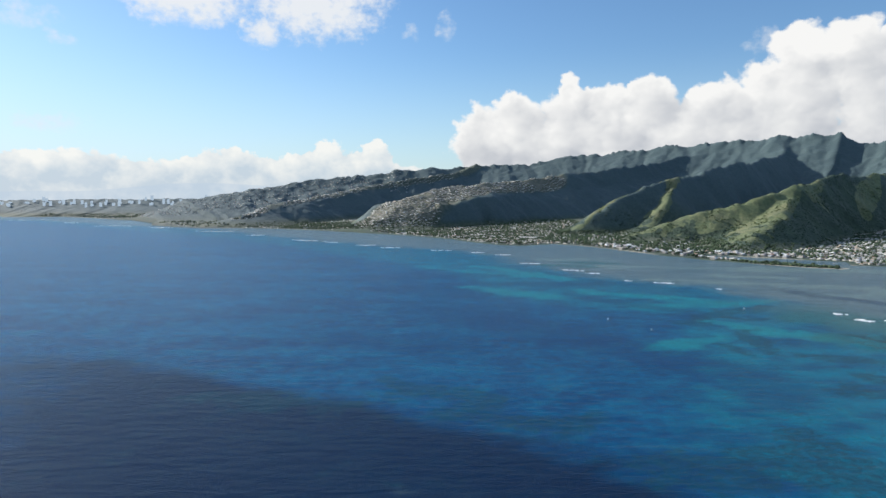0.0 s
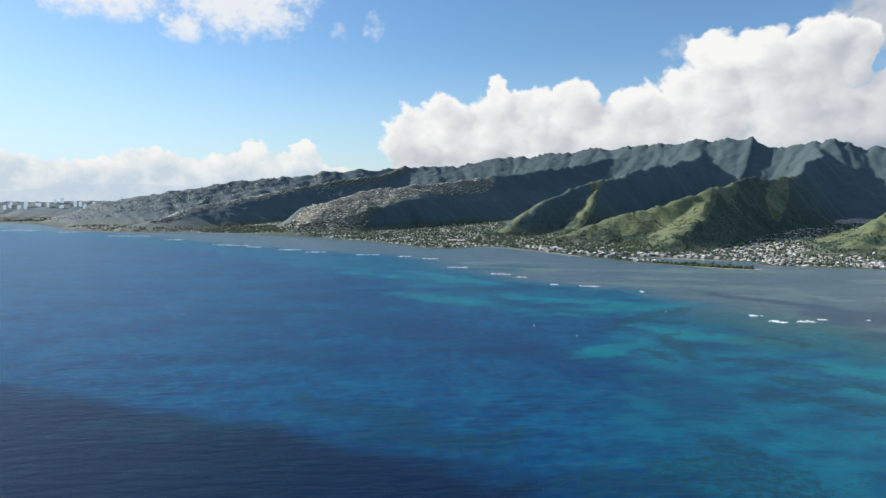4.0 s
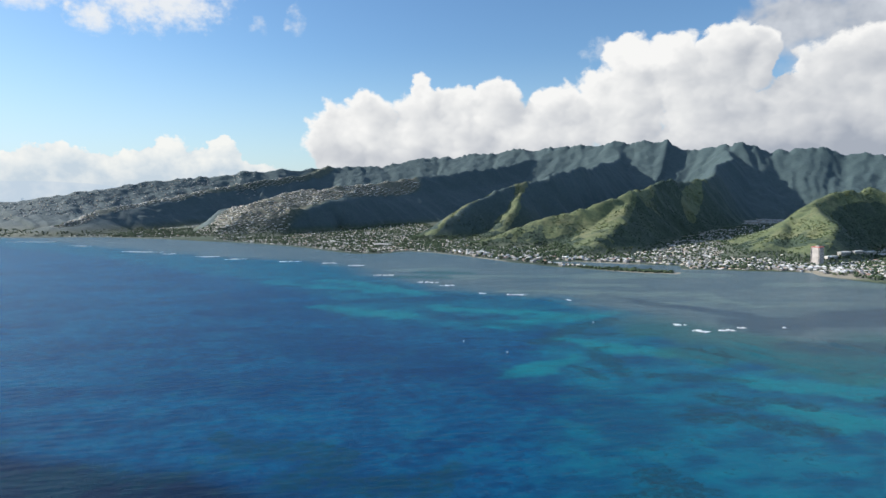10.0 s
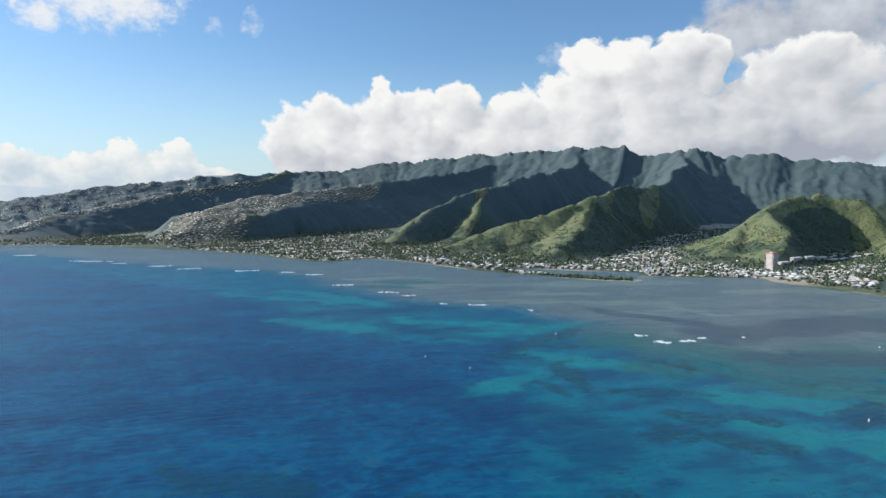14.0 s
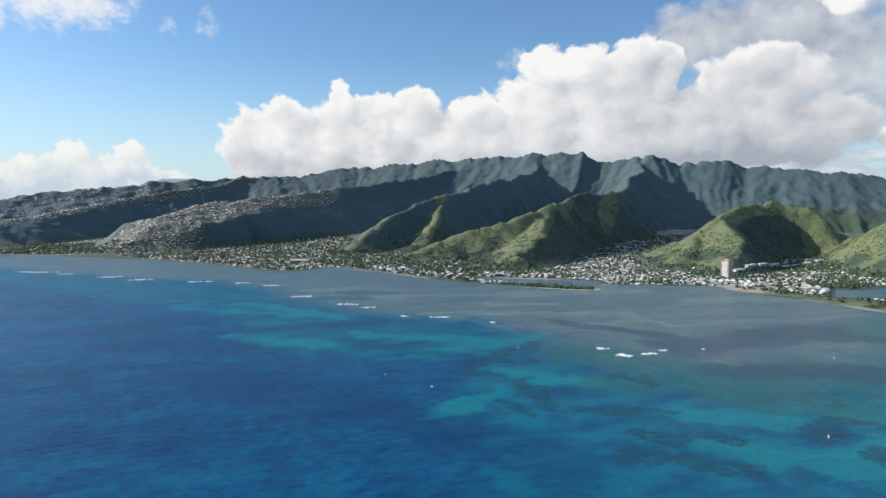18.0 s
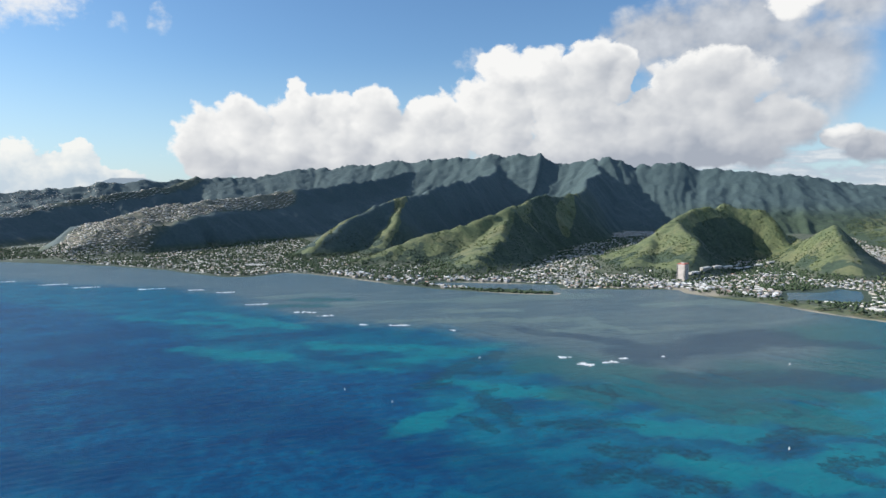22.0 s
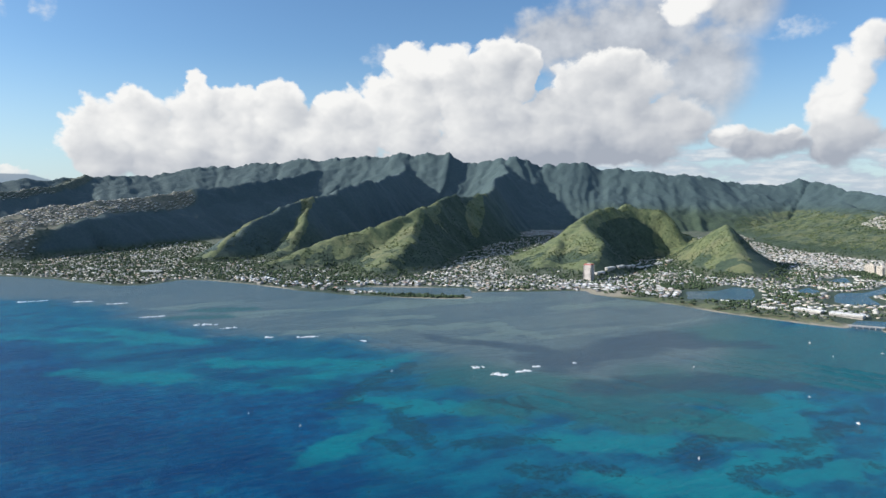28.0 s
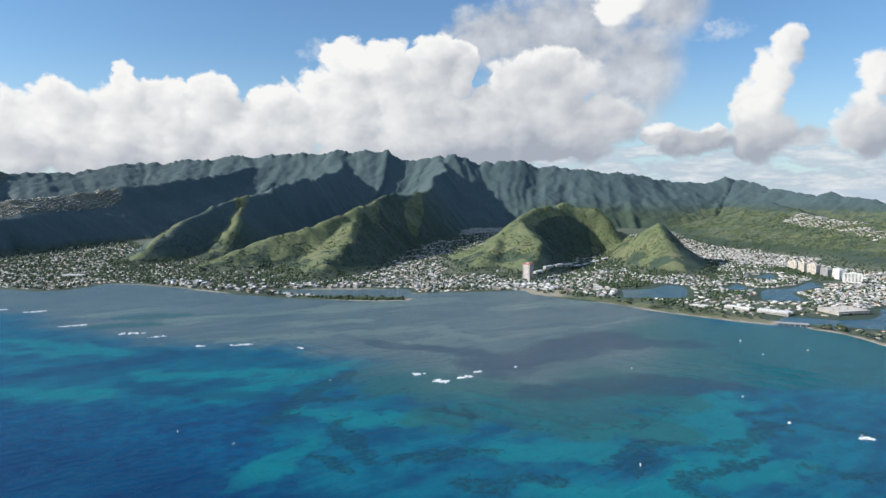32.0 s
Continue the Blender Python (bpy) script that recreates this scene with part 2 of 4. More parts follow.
def signed(x, y, ring):
    d = along(x, y, ring + ring[:1])[0]
    return np.where(inside(x, y, ring), d, -d)


def step(x, a, b):
    t = np.clip((x - a) / (b - a), 0, 1)
    return t * t * (3 - 2 * t)


# ---- plan of the land ----
COAST = [
    (-5200, 4350), (-3600, 4250), (-2743, 4144), (-2325, 4145), (-1700, 3700), (-1420, 3330), (-1388, 3178), (-1080, 2933), (-772, 2890), (-530, 2764),
    (-325, 2613), (-140, 2445), (20, 2250), (95, 2110), (164, 2005), (230, 1985), (331, 2050), (398, 1985), (447, 1901), (530, 1718), (609, 1571),
    (698, 1474), (765, 1420), (821, 1388), (845, 1405), (790, 1462), (730, 1520), (670, 1610), (625, 1700), (729, 1654), (820, 1595), (915, 1530),
    (880, 1458), (966, 1419), (1060, 1385), (1131, 1345), (1108, 1294), (1123, 1206),
]
COAST_EAST = [
    (1144, 1126), (1150, 1070), (1154, 1002), (1163, 942), (1173, 899), (1190, 840), (1214, 778), (1262, 800), (1304, 812), (1333, 778), (1354, 736),
    (1418, 704), (1480, 712), (1540, 740), (1620, 730), (1600, 640), (1480, 600), (1334, 645), (1305, 695), (1272, 749), (1229, 727), (1235, 695), (1229, 658), (1215, 621), (1195, 590), (1165, 480), (1140, 300), (5400, 300), (5400, 5600), (-5200, 5600),
]
POND_WEST = [(1241, 1138), (1285, 1108), (1329, 1075), (1352, 1058), (1430, 1110), (1497, 1160), (1496, 1197), (1394, 1187), (1326, 1212)]
POND_MID = [(1470, 948), (1540, 985), (1616, 1018), (1663, 993), (1838, 1019), (1781, 965), (1693, 963), (1614, 958), (1522, 877), (1473, 912)]

CANALS = [[(1560, 1085), (1640, 1110), (1600, 1060), (1548, 1052)], [(1800, 1160), (1910, 1175), (1850, 1120), (1805, 1110)], [(1420, 1190), (1500, 1215), (1490, 1195), (1425, 1172)], [(1395, 660), (1440, 690), (1520, 690), (1500, 668), (1430, 640)]]

# crest lines: x, y, height, half width of the foot
RIDGES = {}
RIDGES["main_west"] = [(-103, 4399, 289, 420), (203, 4493, 313, 700), (512, 4519, 327, 800), (918, 4557, 392, 900), (1303, 4410, 422, 900), (1639, 4242, 446, 850), (1948, 3996, 465, 800)]
RIDGES["main_mid"] = [(1948, 3996, 465, 800), (2219, 3792, 456, 760), (2297, 3721, 414, 740), (2380, 3631, 423, 720), (2487, 3496, 434, 700), (2647, 3438, 386, 700), (2805, 3307, 400, 680), (2985, 3142, 354, 660), (3108, 3017, 334, 640), (3381, 2800, 304, 620)]
RIDGES["main_east"] = [(3381, 2800, 304, 620), (3579, 2660, 263, 600), (3791, 2453, 284, 560), (3772, 2289, 246, 540), (3767, 2089, 212, 540), (3648, 1880, 199, 500), (3579, 1793, 225, 480), (3564, 1705, 195, 480), (3485, 1504, 163, 460), (3300, 1100, 120, 420)]
RIDGES["green_ridge"] = [(560, 2165, 4, 70), (640, 2190, 30, 120), (769, 2193, 73, 190), (955, 2183, 120, 240), (1133, 2208, 160, 240)]
RIDGES["green_spur"] = [(800, 1765, 6, 90), (947, 1966, 66, 230), (1050, 2090, 112, 270), (1133, 2208, 164, 320), (1306, 2375, 194, 360), (1520, 2585, 214, 380), (1745, 2733, 214, 380)]
RIDGES["strip_spur"] = [(1496, 2417, 40, 130), (1622, 2574, 136, 190), (1745, 2733, 208, 260), (1988, 2991, 265, 340), (2275, 3278, 327, 420), (2380, 3520, 380, 450)]
RIDGES["steep_ridge"] = [(491, 2450, 20, 100), (623, 2574, 103, 180), (768, 2691, 170, 260), (945, 2792, 208, 300), (1130, 2938, 244, 340), (1393, 3152, 277, 400), (1647, 3419, 305, 460), (1900, 3850, 370, 520)]
RIDGES["steep_spur"] = [(735, 2462, 30, 150), (855, 2630, 130, 230), (945, 2792, 200, 280)]
RIDGES["house_ridge"] = [(-346, 2630, 9, 190), (-264, 2832, 46, 250), (-161, 3041, 129, 280), (54, 3246, 178, 330), (310, 3434, 207, 380), (550, 3607, 227, 420), (789, 3767, 246, 450), (1083, 3901, 280, 520), (1450, 4150, 350, 560)]
RIDGES["long_ridge"] = [(-942, 3120, 40, 200), (-880, 3346, 83, 250), (-725, 3589, 116, 300), (-512, 3880, 161, 350), (-320, 4052, 200, 400), (7, 4266, 251, 420), (203, 4493, 300, 420)]
RIDGES["far_ridge"] = [(-1720, 3720, 14, 400), (-1593, 3779, 56, 520), (-1468, 3868, 112, 520), (-1079, 4059, 178, 400), (-838, 4217, 217, 420), (-427, 4329, 262, 420), (-103, 4399, 289, 420)]
RIDGES["far_plain"] = [(-4200, 4850, 86, 650), (-2600, 4850, 92, 650), (-1500, 4800, 100, 600)]
RIDGES["right_hill"] = [(1248, 1681, 16, 130), (1467, 1825, 87, 220), (1588, 1852, 138, 240), (1699, 1886, 169, 260), (1825, 1901, 180, 280), (2127, 2165, 168, 330), (2450, 2470, 120, 320), (2750, 2880, 130, 400)]
RIDGES["right_spur"] = [(1305, 1542, 14, 100), (1440, 1649, 81, 190), (1588, 1830, 136, 230)]
RIDGES["right_shoulder"] = [(1825, 1901, 179, 200), (1908, 1830, 160, 150), (1925, 1770, 110, 110), (1930, 1725, 50, 80)]
RIDGES["cone"] = [(1630, 1255, 10, 90), (1779, 1416, 81, 150), (1884, 1542, 130, 165), (1955, 1690, 66, 130), (2087, 1912, 76, 170), (2200, 2200, 105, 240)]
RIDGES["village_ridge"] = [(3326, 1988, 165, 560), (3148, 1763, 145, 560), (2920, 1549, 118, 520), (2834, 1378, 111, 460), (2700, 1150, 100, 400), (2464, 1000, 51, 300)]

# tilted shoulders under the terraces: metres wide, share of the height that they fall
BENCH = {"house_ridge": (190.0, 0.30), "long_ridge": (60.0, 0.12)}
STEP = 10.0
gx, gy = np.arange(-4200, 4700, STEP), np.arange(300, 4960, STEP)
TX, TY = np.meshgrid(gx, gy)
coast = COAST + COAST_EAST
inland = np.minimum(signed(TX, TY, coast), np.minimum(-signed(TX, TY, POND_WEST), -signed(TX, TY, POND_MID)))
for ring in CANALS:
    inland = np.minimum(inland, -signed(TX, TY, ring))
inland = inland + fbm(TX, TY, 60, 3, 5) * 6
wx = TX + fbm(TX, TY, 260, 4, 11) * 34
wy = TY + fbm(TX, TY, 260, 4, 23) * 34
hill = np.zeros(TX.shape)
for k, (name, line) in enumerate(RIDGES.items()):
    d, z, w, s = along(wx, wy, line)
    if not name.startswith("main"):
        d = np.sqrt(d * d + 9.0 ** 2) - 9.0
    w = w * (1.0 if name.startswith(("main", "far_plain", "village")) else np.where(east_of(wx, wy, line), 1.7 if name == "far_ridge" else 0.48 if name == "green_spur" else 0.95 if name == "cone" else 0.85 if name in BENCH else 0.60, 1.0))
    flute = np.abs(value_noise(s / 85.0, d / 700.0, 31 + k) * 2 - 1) + 0.5 * np.abs(value_noise(s / 38.0, d / 300.0, 71 + k) * 2 - 1)
    reach = w * (1.12 - (0.11 if name.startswith("main") else 0.24) * flute * step(d, 10, 120))
    up = np.clip(1 - d / reach, 0, 1)
    one = z * (0.72 * up + 0.28 * up * up)
    if name in BENCH:
        wide, drop = BENCH[name]
        wide = wide * step(z, 30, 130) * (1 - 0.55 * step(s, 500, 1300))
        top = 1 - drop * np.clip(d / (wide + 1), 0, 1)
        rest = np.clip(1 - np.clip(d - wide, 0, None) / np.maximum(reach - wide, 60), 0, 1)
        one = z * np.where(d < wide, top, (1 - drop) * rest)
    one = one * (1 + 0.05 * (value_noise(s / 130.0, s * 0, 131 + k) - 0.5) + (0.07 if name in ('main_mid', 'main_east') else 0.035) * (value_noise(s / 45.0, s * 0, 171 + k) - 0.5))
    one = one * (1 + 0.030 * (value_noise(s / 17.0, s * 0, 211 + k) - 0.5) * step(d, 60, 10))
    if name.startswith("main"):
        hill = np.maximum(hill, one)
    else:
        hill = np.where(np.maximum(hill, one) > 0, ((hill / 100) ** 14 + (one / 100) ** 14 + 1e-30) ** (1 / 14) * 100, 0)
base = np.where(inland > 0, np.minimum(inland * 0.05, 2.2) + 0.03 * np.clip(inland - 300, 0, 2500), np.maximum(inland * 0.05, -6))
foothill = step(TY, 3300, 2900)
canopy = fbm(TX, TY, 24, 2, 51) * (1.6 + 1.4 * foothill) * step(hill, 4, 30) + fbm(TX, TY, 140, 3, 61) * 9 * step(hill, 30, 160) - np.abs(fbm(TX, TY, 75, 3, 67)) * (11 + 3 * foothill) * step(hill, 12, 80) - np.abs(fbm(TX, TY, 42, 2, 69)) * 5 * step(hill, 10, 60) + 3.5 * step(hill, 12, 80)
TZ = np.where(inland > 0, np.maximum(base, hill + 0.4 * base) + canopy, base)


def ground_at(x, y):
    i, j = (np.asarray(x) - gx[0]) / STEP, (np.asarray(y) - gy[0]) / STEP
    a, b = np.clip(i.astype(int), 0, len(gx) - 2), np.clip(j.astype(int), 0, len(gy) - 2)
    u, v = i - a, j - b
    return (TZ[b, a] * (1 - u) + TZ[b, a + 1] * u) * (1 - v) + (TZ[b + 1, a] * (1 - u) + TZ[b + 1, a + 1] * u) * v


def grid_at(field, x, y):
    a, b = np.clip(((x - gx[0]) / STEP).round().astype(int), 0, len(gx) - 1), np.clip(((y - gy[0]) / STEP).round().astype(int), 0, len(gy) - 1)
    return field[b, a]


def sheet(name, xs, ys, z, keep, fields, material):
    """A grid as one mesh, with fields as point attributes."""
    n, m = len(xs), len(ys)
    px, py = np.meshgrid(xs, ys)
    co = np.stack([px, py, z], -1).reshape(-1, 3).astype(np.float32)
    a = (np.arange(m - 1)[:, None] * n + np.arange(n - 1)[None]).ravel()
    quads = np.stack([a, a + 1, a + 1 + n, a + n], 1)
    if keep is not None:
        quads = quads[keep.ravel()[quads].any(1)]
    used = np.unique(quads)
    remap = np.zeros(len(co), np.int64)
    remap[used] = np.arange(len(used))
    quads = remap[quads].astype(np.int32)
    mesh = bpy.data.meshes.new(name)
    mesh.vertices.add(len(used)), mesh.loops.add(quads.size), mesh.polygons.add(len(quads))
    mesh.vertices.foreach_set("co", co[used].ravel())
    mesh.loops.foreach_set("vertex_index", quads.ravel())
    mesh.polygons.foreach_set("loop_start", np.arange(0, quads.size, 4, dtype=np.int32))
    mesh.update(calc_edges=True)
    mesh.polygons.foreach_set("use_smooth", np.ones(len(quads), bool))
    for key, field in fields.items():
        mesh.attributes.new(key, "FLOAT", "POINT").data.foreach_set("value", field.ravel()[used].astype(np.float32))
    mesh.materials.append(material)
    mesh.validate()
    return new(name, mesh)


# ---- materials ----
def material(name, rough=0.8, metal=0.0):
    mat = bpy.data.materials.new(name)
    mat.use_nodes = True
    tree = mat.node_tree
    shader = tree.nodes["Principled BSDF"]
    shader.inputs["Roughness"].default_value, shader.inputs["Metallic"].default_value = rough, metal
    return mat, tree, shader


def place_of(tree):
    node = tree.nodes.new("ShaderNodeNewGeometry")
    return node.outputs["Position"]


def attribute(tree, name):
    node = tree.nodes.new("ShaderNodeAttribute")
    node.attribute_name = name
    return Val(tree, node.outputs["Fac"])


def bump(tree, shader, height, strength, distance):
    node = tree.nodes.new("ShaderNodeBump")
    node.inputs["Strength"].default_value, node.inputs["Distance"].default_value = strength, distance
    tree.links.new(height.socket, node.inputs["Height"])
    tree.links.new(node.outputs[0], shader.inputs["Normal"])


def land_material():
    mat, tree, shader = material("land", 0.85)
    shader.inputs["Specular IOR Level"].default_value = 0.42
    p = place_of(tree)
    fine, wide, spots = noise_val(tree, p, 0.09, 6, 0.7), noise_val(tree, p, 0.008, 4, 0.6), noise_val(tree, p, 0.03, 5, 0.6)
    forest = mix_colour(tree, fine.smooth(0.35, 0.68), (0.016, 0.032, 0.020), (0.038, 0.062, 0.034))
    forest = mix_colour(tree, wide.smooth(0.45, 0.7) * 0.5, forest, (0.052, 0.078, 0.042))
    # paler grey-green for the far western slopes, distance haze put into the colour
    west_haze = mix_colour(tree, (spots * 0.5 + fine * 0.5).smooth(0.38, 0.62), (0.036, 0.052, 0.044), (0.062, 0.078, 0.064))
    forest = mix_colour(tree, attribute(tree, "west_haze"), forest, west_haze)
    turf = mix_colour(tree, (spots * 0.6 + fine * 0.4).smooth(0.38, 0.62), (0.052, 0.076, 0.034), (0.136, 0.150, 0.064))
    turf = mix_colour(tree, spots.smooth(0.49, 0.63) * 0.8, turf, (0.034, 0.054, 0.026))
    turf = mix_colour(tree, (wide + fine * 0.4).smooth(0.66, 0.84) * 0.4, turf, (0.14, 0.13, 0.070))
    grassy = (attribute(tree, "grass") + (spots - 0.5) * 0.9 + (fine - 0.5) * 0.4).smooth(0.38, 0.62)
    # bluer, lifted foliage on the far range: aerial haze painted as base colour
    forest = mix_colour(tree, attribute(tree, "range_haze") * 0.9, forest, mix_colour(tree, fine.smooth(0.35, 0.68), (0.034, 0.060, 0.068), (0.047, 0.078, 0.081)))
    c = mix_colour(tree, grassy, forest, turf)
    rock = (attribute(tree, "rock") + (spots - 0.5) * 1.2).smooth(0.5, 0.75)
    c = mix_colour(tree, rock, c, (0.085, 0.088, 0.070))
    town = mix_colour(tree, fine.smooth(0.42, 0.6), (0.044, 0.062, 0.034), (0.104, 0.110, 0.078))
    town = mix_colour(tree, attribute(tree, "yard") * 0.8, town, mix_colour(tree, fine.smooth(0.4, 0.6), (0.075, 0.080, 0.054), (0.170, 0.150, 0.114)))
    c = mix_colour(tree, attribute(tree, "town"), c, town)
    sand = mix_colour(tree, fine, (0.24, 0.21, 0.155), (0.34, 0.30, 0.23))
    c = mix_colour(tree, attribute(tree, "sand"), c, sand)
    tree.links.new(c, shader.inputs["Base Color"])
    bump(tree, shader, fine + spots * 0.5, 0.6, 4.0)
    return mat


def sea_material():
    mat, tree, shader = material("sea_water", 0.26)
    shader.inputs["Specular IOR Level"].default_value = 0.10
    shader.inputs["IOR"].default_value = 1.33
    p = place_of(tree)
    stretch = tree.nodes.new("ShaderNodeMapping")
    stretch.inputs["Rotation"].default_value = (0, 0, radians(20))
    stretch.inputs["Scale"].default_value = (0.35, 1.0, 1.0)
    tree.links.new(p, stretch.inputs["Vector"])
    drift = stretch.outputs[0]
    blot, mottle, streaks = noise_val(tree, drift, 0.012, 5, 0.6), noise_val(tree, p, 0.08, 6, 0.68), noise_val(tree, drift, 0.03, 4, 0.6)
    torn = noise_val(tree, p, 0.026, 8, 0.70)
    deep = mix_colour(tree, (blot * 0.30 + torn * 0.35 + mottle * 0.35).smooth(0.36, 0.64), (0.0006, 0.024, 0.076), (0.0010, 0.070, 0.150))
    teal = mix_colour(tree, (streaks * 0.5 + torn * 0.5).smooth(0.36, 0.64), (0.0006, 0.046, 0.100), (0.0010, 0.100, 0.154))
    c = mix_colour(tree, (attribute(tree, "shoal") + (torn - 0.5) * 0.9 + (streaks - 0.5) * 0.6).smooth(0.15, 0.85), deep, teal)
    c = mix_colour(tree, (attribute(tree, "sandy") + (torn - 0.5) * 1.9 + (mottle - 0.5) * 1.0).smooth(-0.05, 1.2) * 0.80, c, (0.0014, 0.136, 0.164))
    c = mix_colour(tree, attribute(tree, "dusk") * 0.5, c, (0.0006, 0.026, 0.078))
    # darkest blue, its border torn by noise
    c = mix_colour(tree, (attribute(tree, "dark_water") * 1.5 + (torn - 0.5) * 1.5 + (blot - 0.5) * 0.9).smooth(0.25, 1.15) * 0.92, c, (0.0020, 0.009, 0.028))
    ribbon = tree.nodes.new("ShaderNodeMapping")
    ribbon.inputs["Rotation"].default_value = (0, 0, radians(24))
    ribbon.inputs["Scale"].default_value = (0.16, 1.0, 1.0)
    tree.links.new(p, ribbon.inputs["Vector"])
    ribbons = noise_val(tree, ribbon.outputs[0], 0.045, 5, 0.62)
    level = mix_colour(tree, (ribbons * 0.40 + torn * 0.35 + blot * 0.25).smooth(0.38, 0.64), (0.054, 0.092, 0.110), (0.092, 0.130, 0.136))
    c = mix_colour(tree, (attribute(tree, "flat") + (torn - 0.5) * 0.8).smooth(0.05, 0.95), c, level)
    c = mix_colour(tree, (attribute(tree, "green") + (torn - 0.5) * 0.6).smooth(0.1, 0.9) * 0.7, c, (0.012, 0.082, 0.084))
    c = mix_colour(tree, (attribute(tree, "milky") + (ribbons - 0.5) * 1.5 + (torn - 0.5) * 1.3).smooth(0.25, 1.15) * 0.70, c, (0.112, 0.160, 0.150))
    patch = (attribute(tree, "reef") + (torn - 0.5) * 2.4 + (mottle - 0.5) * 1.6).smooth(0.30, 0.85)
    speck = noise_val(tree, p, 0.16, 6, 0.72)
    c = mix_colour(tree, patch * (speck.smooth(0.36, 0.60) * 0.52 + 0.22), c, (0.003, 0.029, 0.046))
    c = mix_colour(tree, (attribute(tree, "shoal") * speck.smooth(0.50, 0.66)) * (torn.smooth(0.40, 0.62) * 0.42), c, (0.003, 0.026, 0.060))
    c = mix_colour(tree, (attribute(tree, "weed") + (ribbons - 0.5) * 2.0 + (torn - 0.5) * 0.8).smooth(0.15, 1.2) * 0.66, c, (0.016, 0.038, 0.066))
    tree.links.new(c, shader.inputs["Base Color"])
    swell, chop = noise_val(tree, drift, 0.12, 3, 0.5), noise_val(tree, p, 0.6, 4, 0.6)
    bump(tree, shader, swell * 1.0 + chop * 0.40, 0.6, 2.4)
    return mat


def plain_material(name, colour, rough=0.7, spread=0.15, size=0.8, metal=0.0, island=0.0, per_object=0.0):
    """A paint or plaster with stains at two scales; island, per_object: how much pieces differ in lightness."""
    mat, tree, shader = material(name, rough, metal)
    p = place_of(tree)
    n = (noise_val(tree, p, size, 4, 0.6) + noise_val(tree, p, size * 0.13, 3, 0.5)) * 0.5
    dark = tuple(v * (1 - spread * 1.6) for v in colour)
    c = mix_colour(tree, n.smooth(0.35, 0.65), dark, tuple(min(1, v * (1 + spread)) for v in colour))
    if island or per_object:
        node = tree.nodes.new("ShaderNodeNewGeometry" if island else "ShaderNodeObjectInfo")
        r = Val(tree, node.outputs["Random Per Island" if island else "Random"])
        amount = island or per_object
        scale = tree.nodes.new("ShaderNodeVectorMath")
        scale.operation = "SCALE"
        tree.links.new(c, scale.inputs[0])
        tree.links.new((r * (2 * amount) + (1 - amount)).socket, scale.inputs["Scale"])
        c = scale.outputs[0]
    tree.links.new(c, shader.inputs["Base Color"])
    bump(tree, shader, n, 0.2, 0.05)
    return mat


LAND, SEA = land_material(), sea_material()

# ---- land and sea ----
slope = np.hypot(*np.gradient(TZ, STEP))
hx = lambda *name: np.minimum.reduce([along(TX, TY, RIDGES[n])[0] for n in name])
rough_edge = fbm(TX, TY, 150, 4, 91)
grass = np.zeros(TX.shape)
# lighter grass on sunlit flanks and strips, dark woods elsewhere: light painted in
for name, reach, fade in (("green_ridge", 210, 120), ("green_spur", 170, 80), ("steep_spur", 46, 34), ("right_hill", 260, 120), ("right_spur", 170, 80), ("right_shoulder", 190, 80), ("cone", 200, 80), ("village_ridge", 560, 200), ("strip_spur", 26, 16)):
    d, z, w, s = along(TX, TY, RIDGES[name][:5] if name == "right_hill" else RIDGES[name][:4] if name == "cone" else RIDGES[name])
    # woods east of each crest, darkening the flank as its shade would
    shade_woods = np.where(east_of(TX, TY, RIDGES[name]) & (name != "village_ridge"), step(d + rough_edge * 12, 10, 38), 0)
    # grass also ends where the higher spur is in shade
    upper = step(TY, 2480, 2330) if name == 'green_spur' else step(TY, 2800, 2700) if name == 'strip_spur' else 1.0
    grass = np.maximum(grass, step(d + rough_edge * 50, reach, reach - fade) * (1 - 0.97 * shade_woods) * upper)
fold = [(540, 2160), (640, 2000), (800, 1760), (960, 1960), (1060, 2090), (1150, 2215), (955, 2200), (700, 2240)]
grass = np.maximum(grass, step(signed(TX, TY, fold) + rough_edge * 30, -10, 25))
d, z, w, s = along(TX, TY, RIDGES["steep_ridge"][:5])
grass = np.maximum(grass, step(d + rough_edge * 30, 70, 30) * ~east_of(TX, TY, RIDGES["steep_ridge"]) * step(TY, 2960, 2800) * 0.8)
d = along(TX, TY, RIDGES["village_ridge"])[0]
grass = np.where(d < 560, 0.50 * step(d, 560, 380) * step(TZ, 180, 130) * step(TZ, 14, 40), grass)
copse = step(value_noise(TX / 55, TY / 55, 46) * 0.6 + value_noise(TX / 23, TY / 23, 47) * 0.4, 0.46, 0.62)
grass *= 1 - 0.8 * copse * step(hill, 110, 25) * (along(TX, TY, RIDGES["village_ridge"])[0] > 560)
grass *= step(TZ, 6, 26) * step(TZ, 260, 205)
crest = step(hx("main_mid", "main_east", "main_west", "steep_ridge"), 500, 60) * step(slope, 0.5, 0.9) * step(TZ, 120, 260)
park = np.maximum(step(along(TX, TY, COAST_EAST[0:6])[0], 78, 55), step(along(TX, TY, COAST[33:38])[0], 34, 22)) * step(inland, 6, 12)
grass = np.maximum(grass, park * 0.8)
d, z, w, s = along(TX, TY, RIDGES["house_ridge"][:6])
terrace = step((d + rough_edge * 16) / (190 * np.where(east_of(TX, TY, RIDGES["house_ridge"][:6]), 1.0, 0.8) * (1 - 0.5 * step(s, 450, 1330))), 1.1, 0.85)
terrace = np.maximum(terrace * step(TZ, 8, 20), 0.6 * step(hx("long_ridge"), 48, 32) * step(TZ, 14, 40))
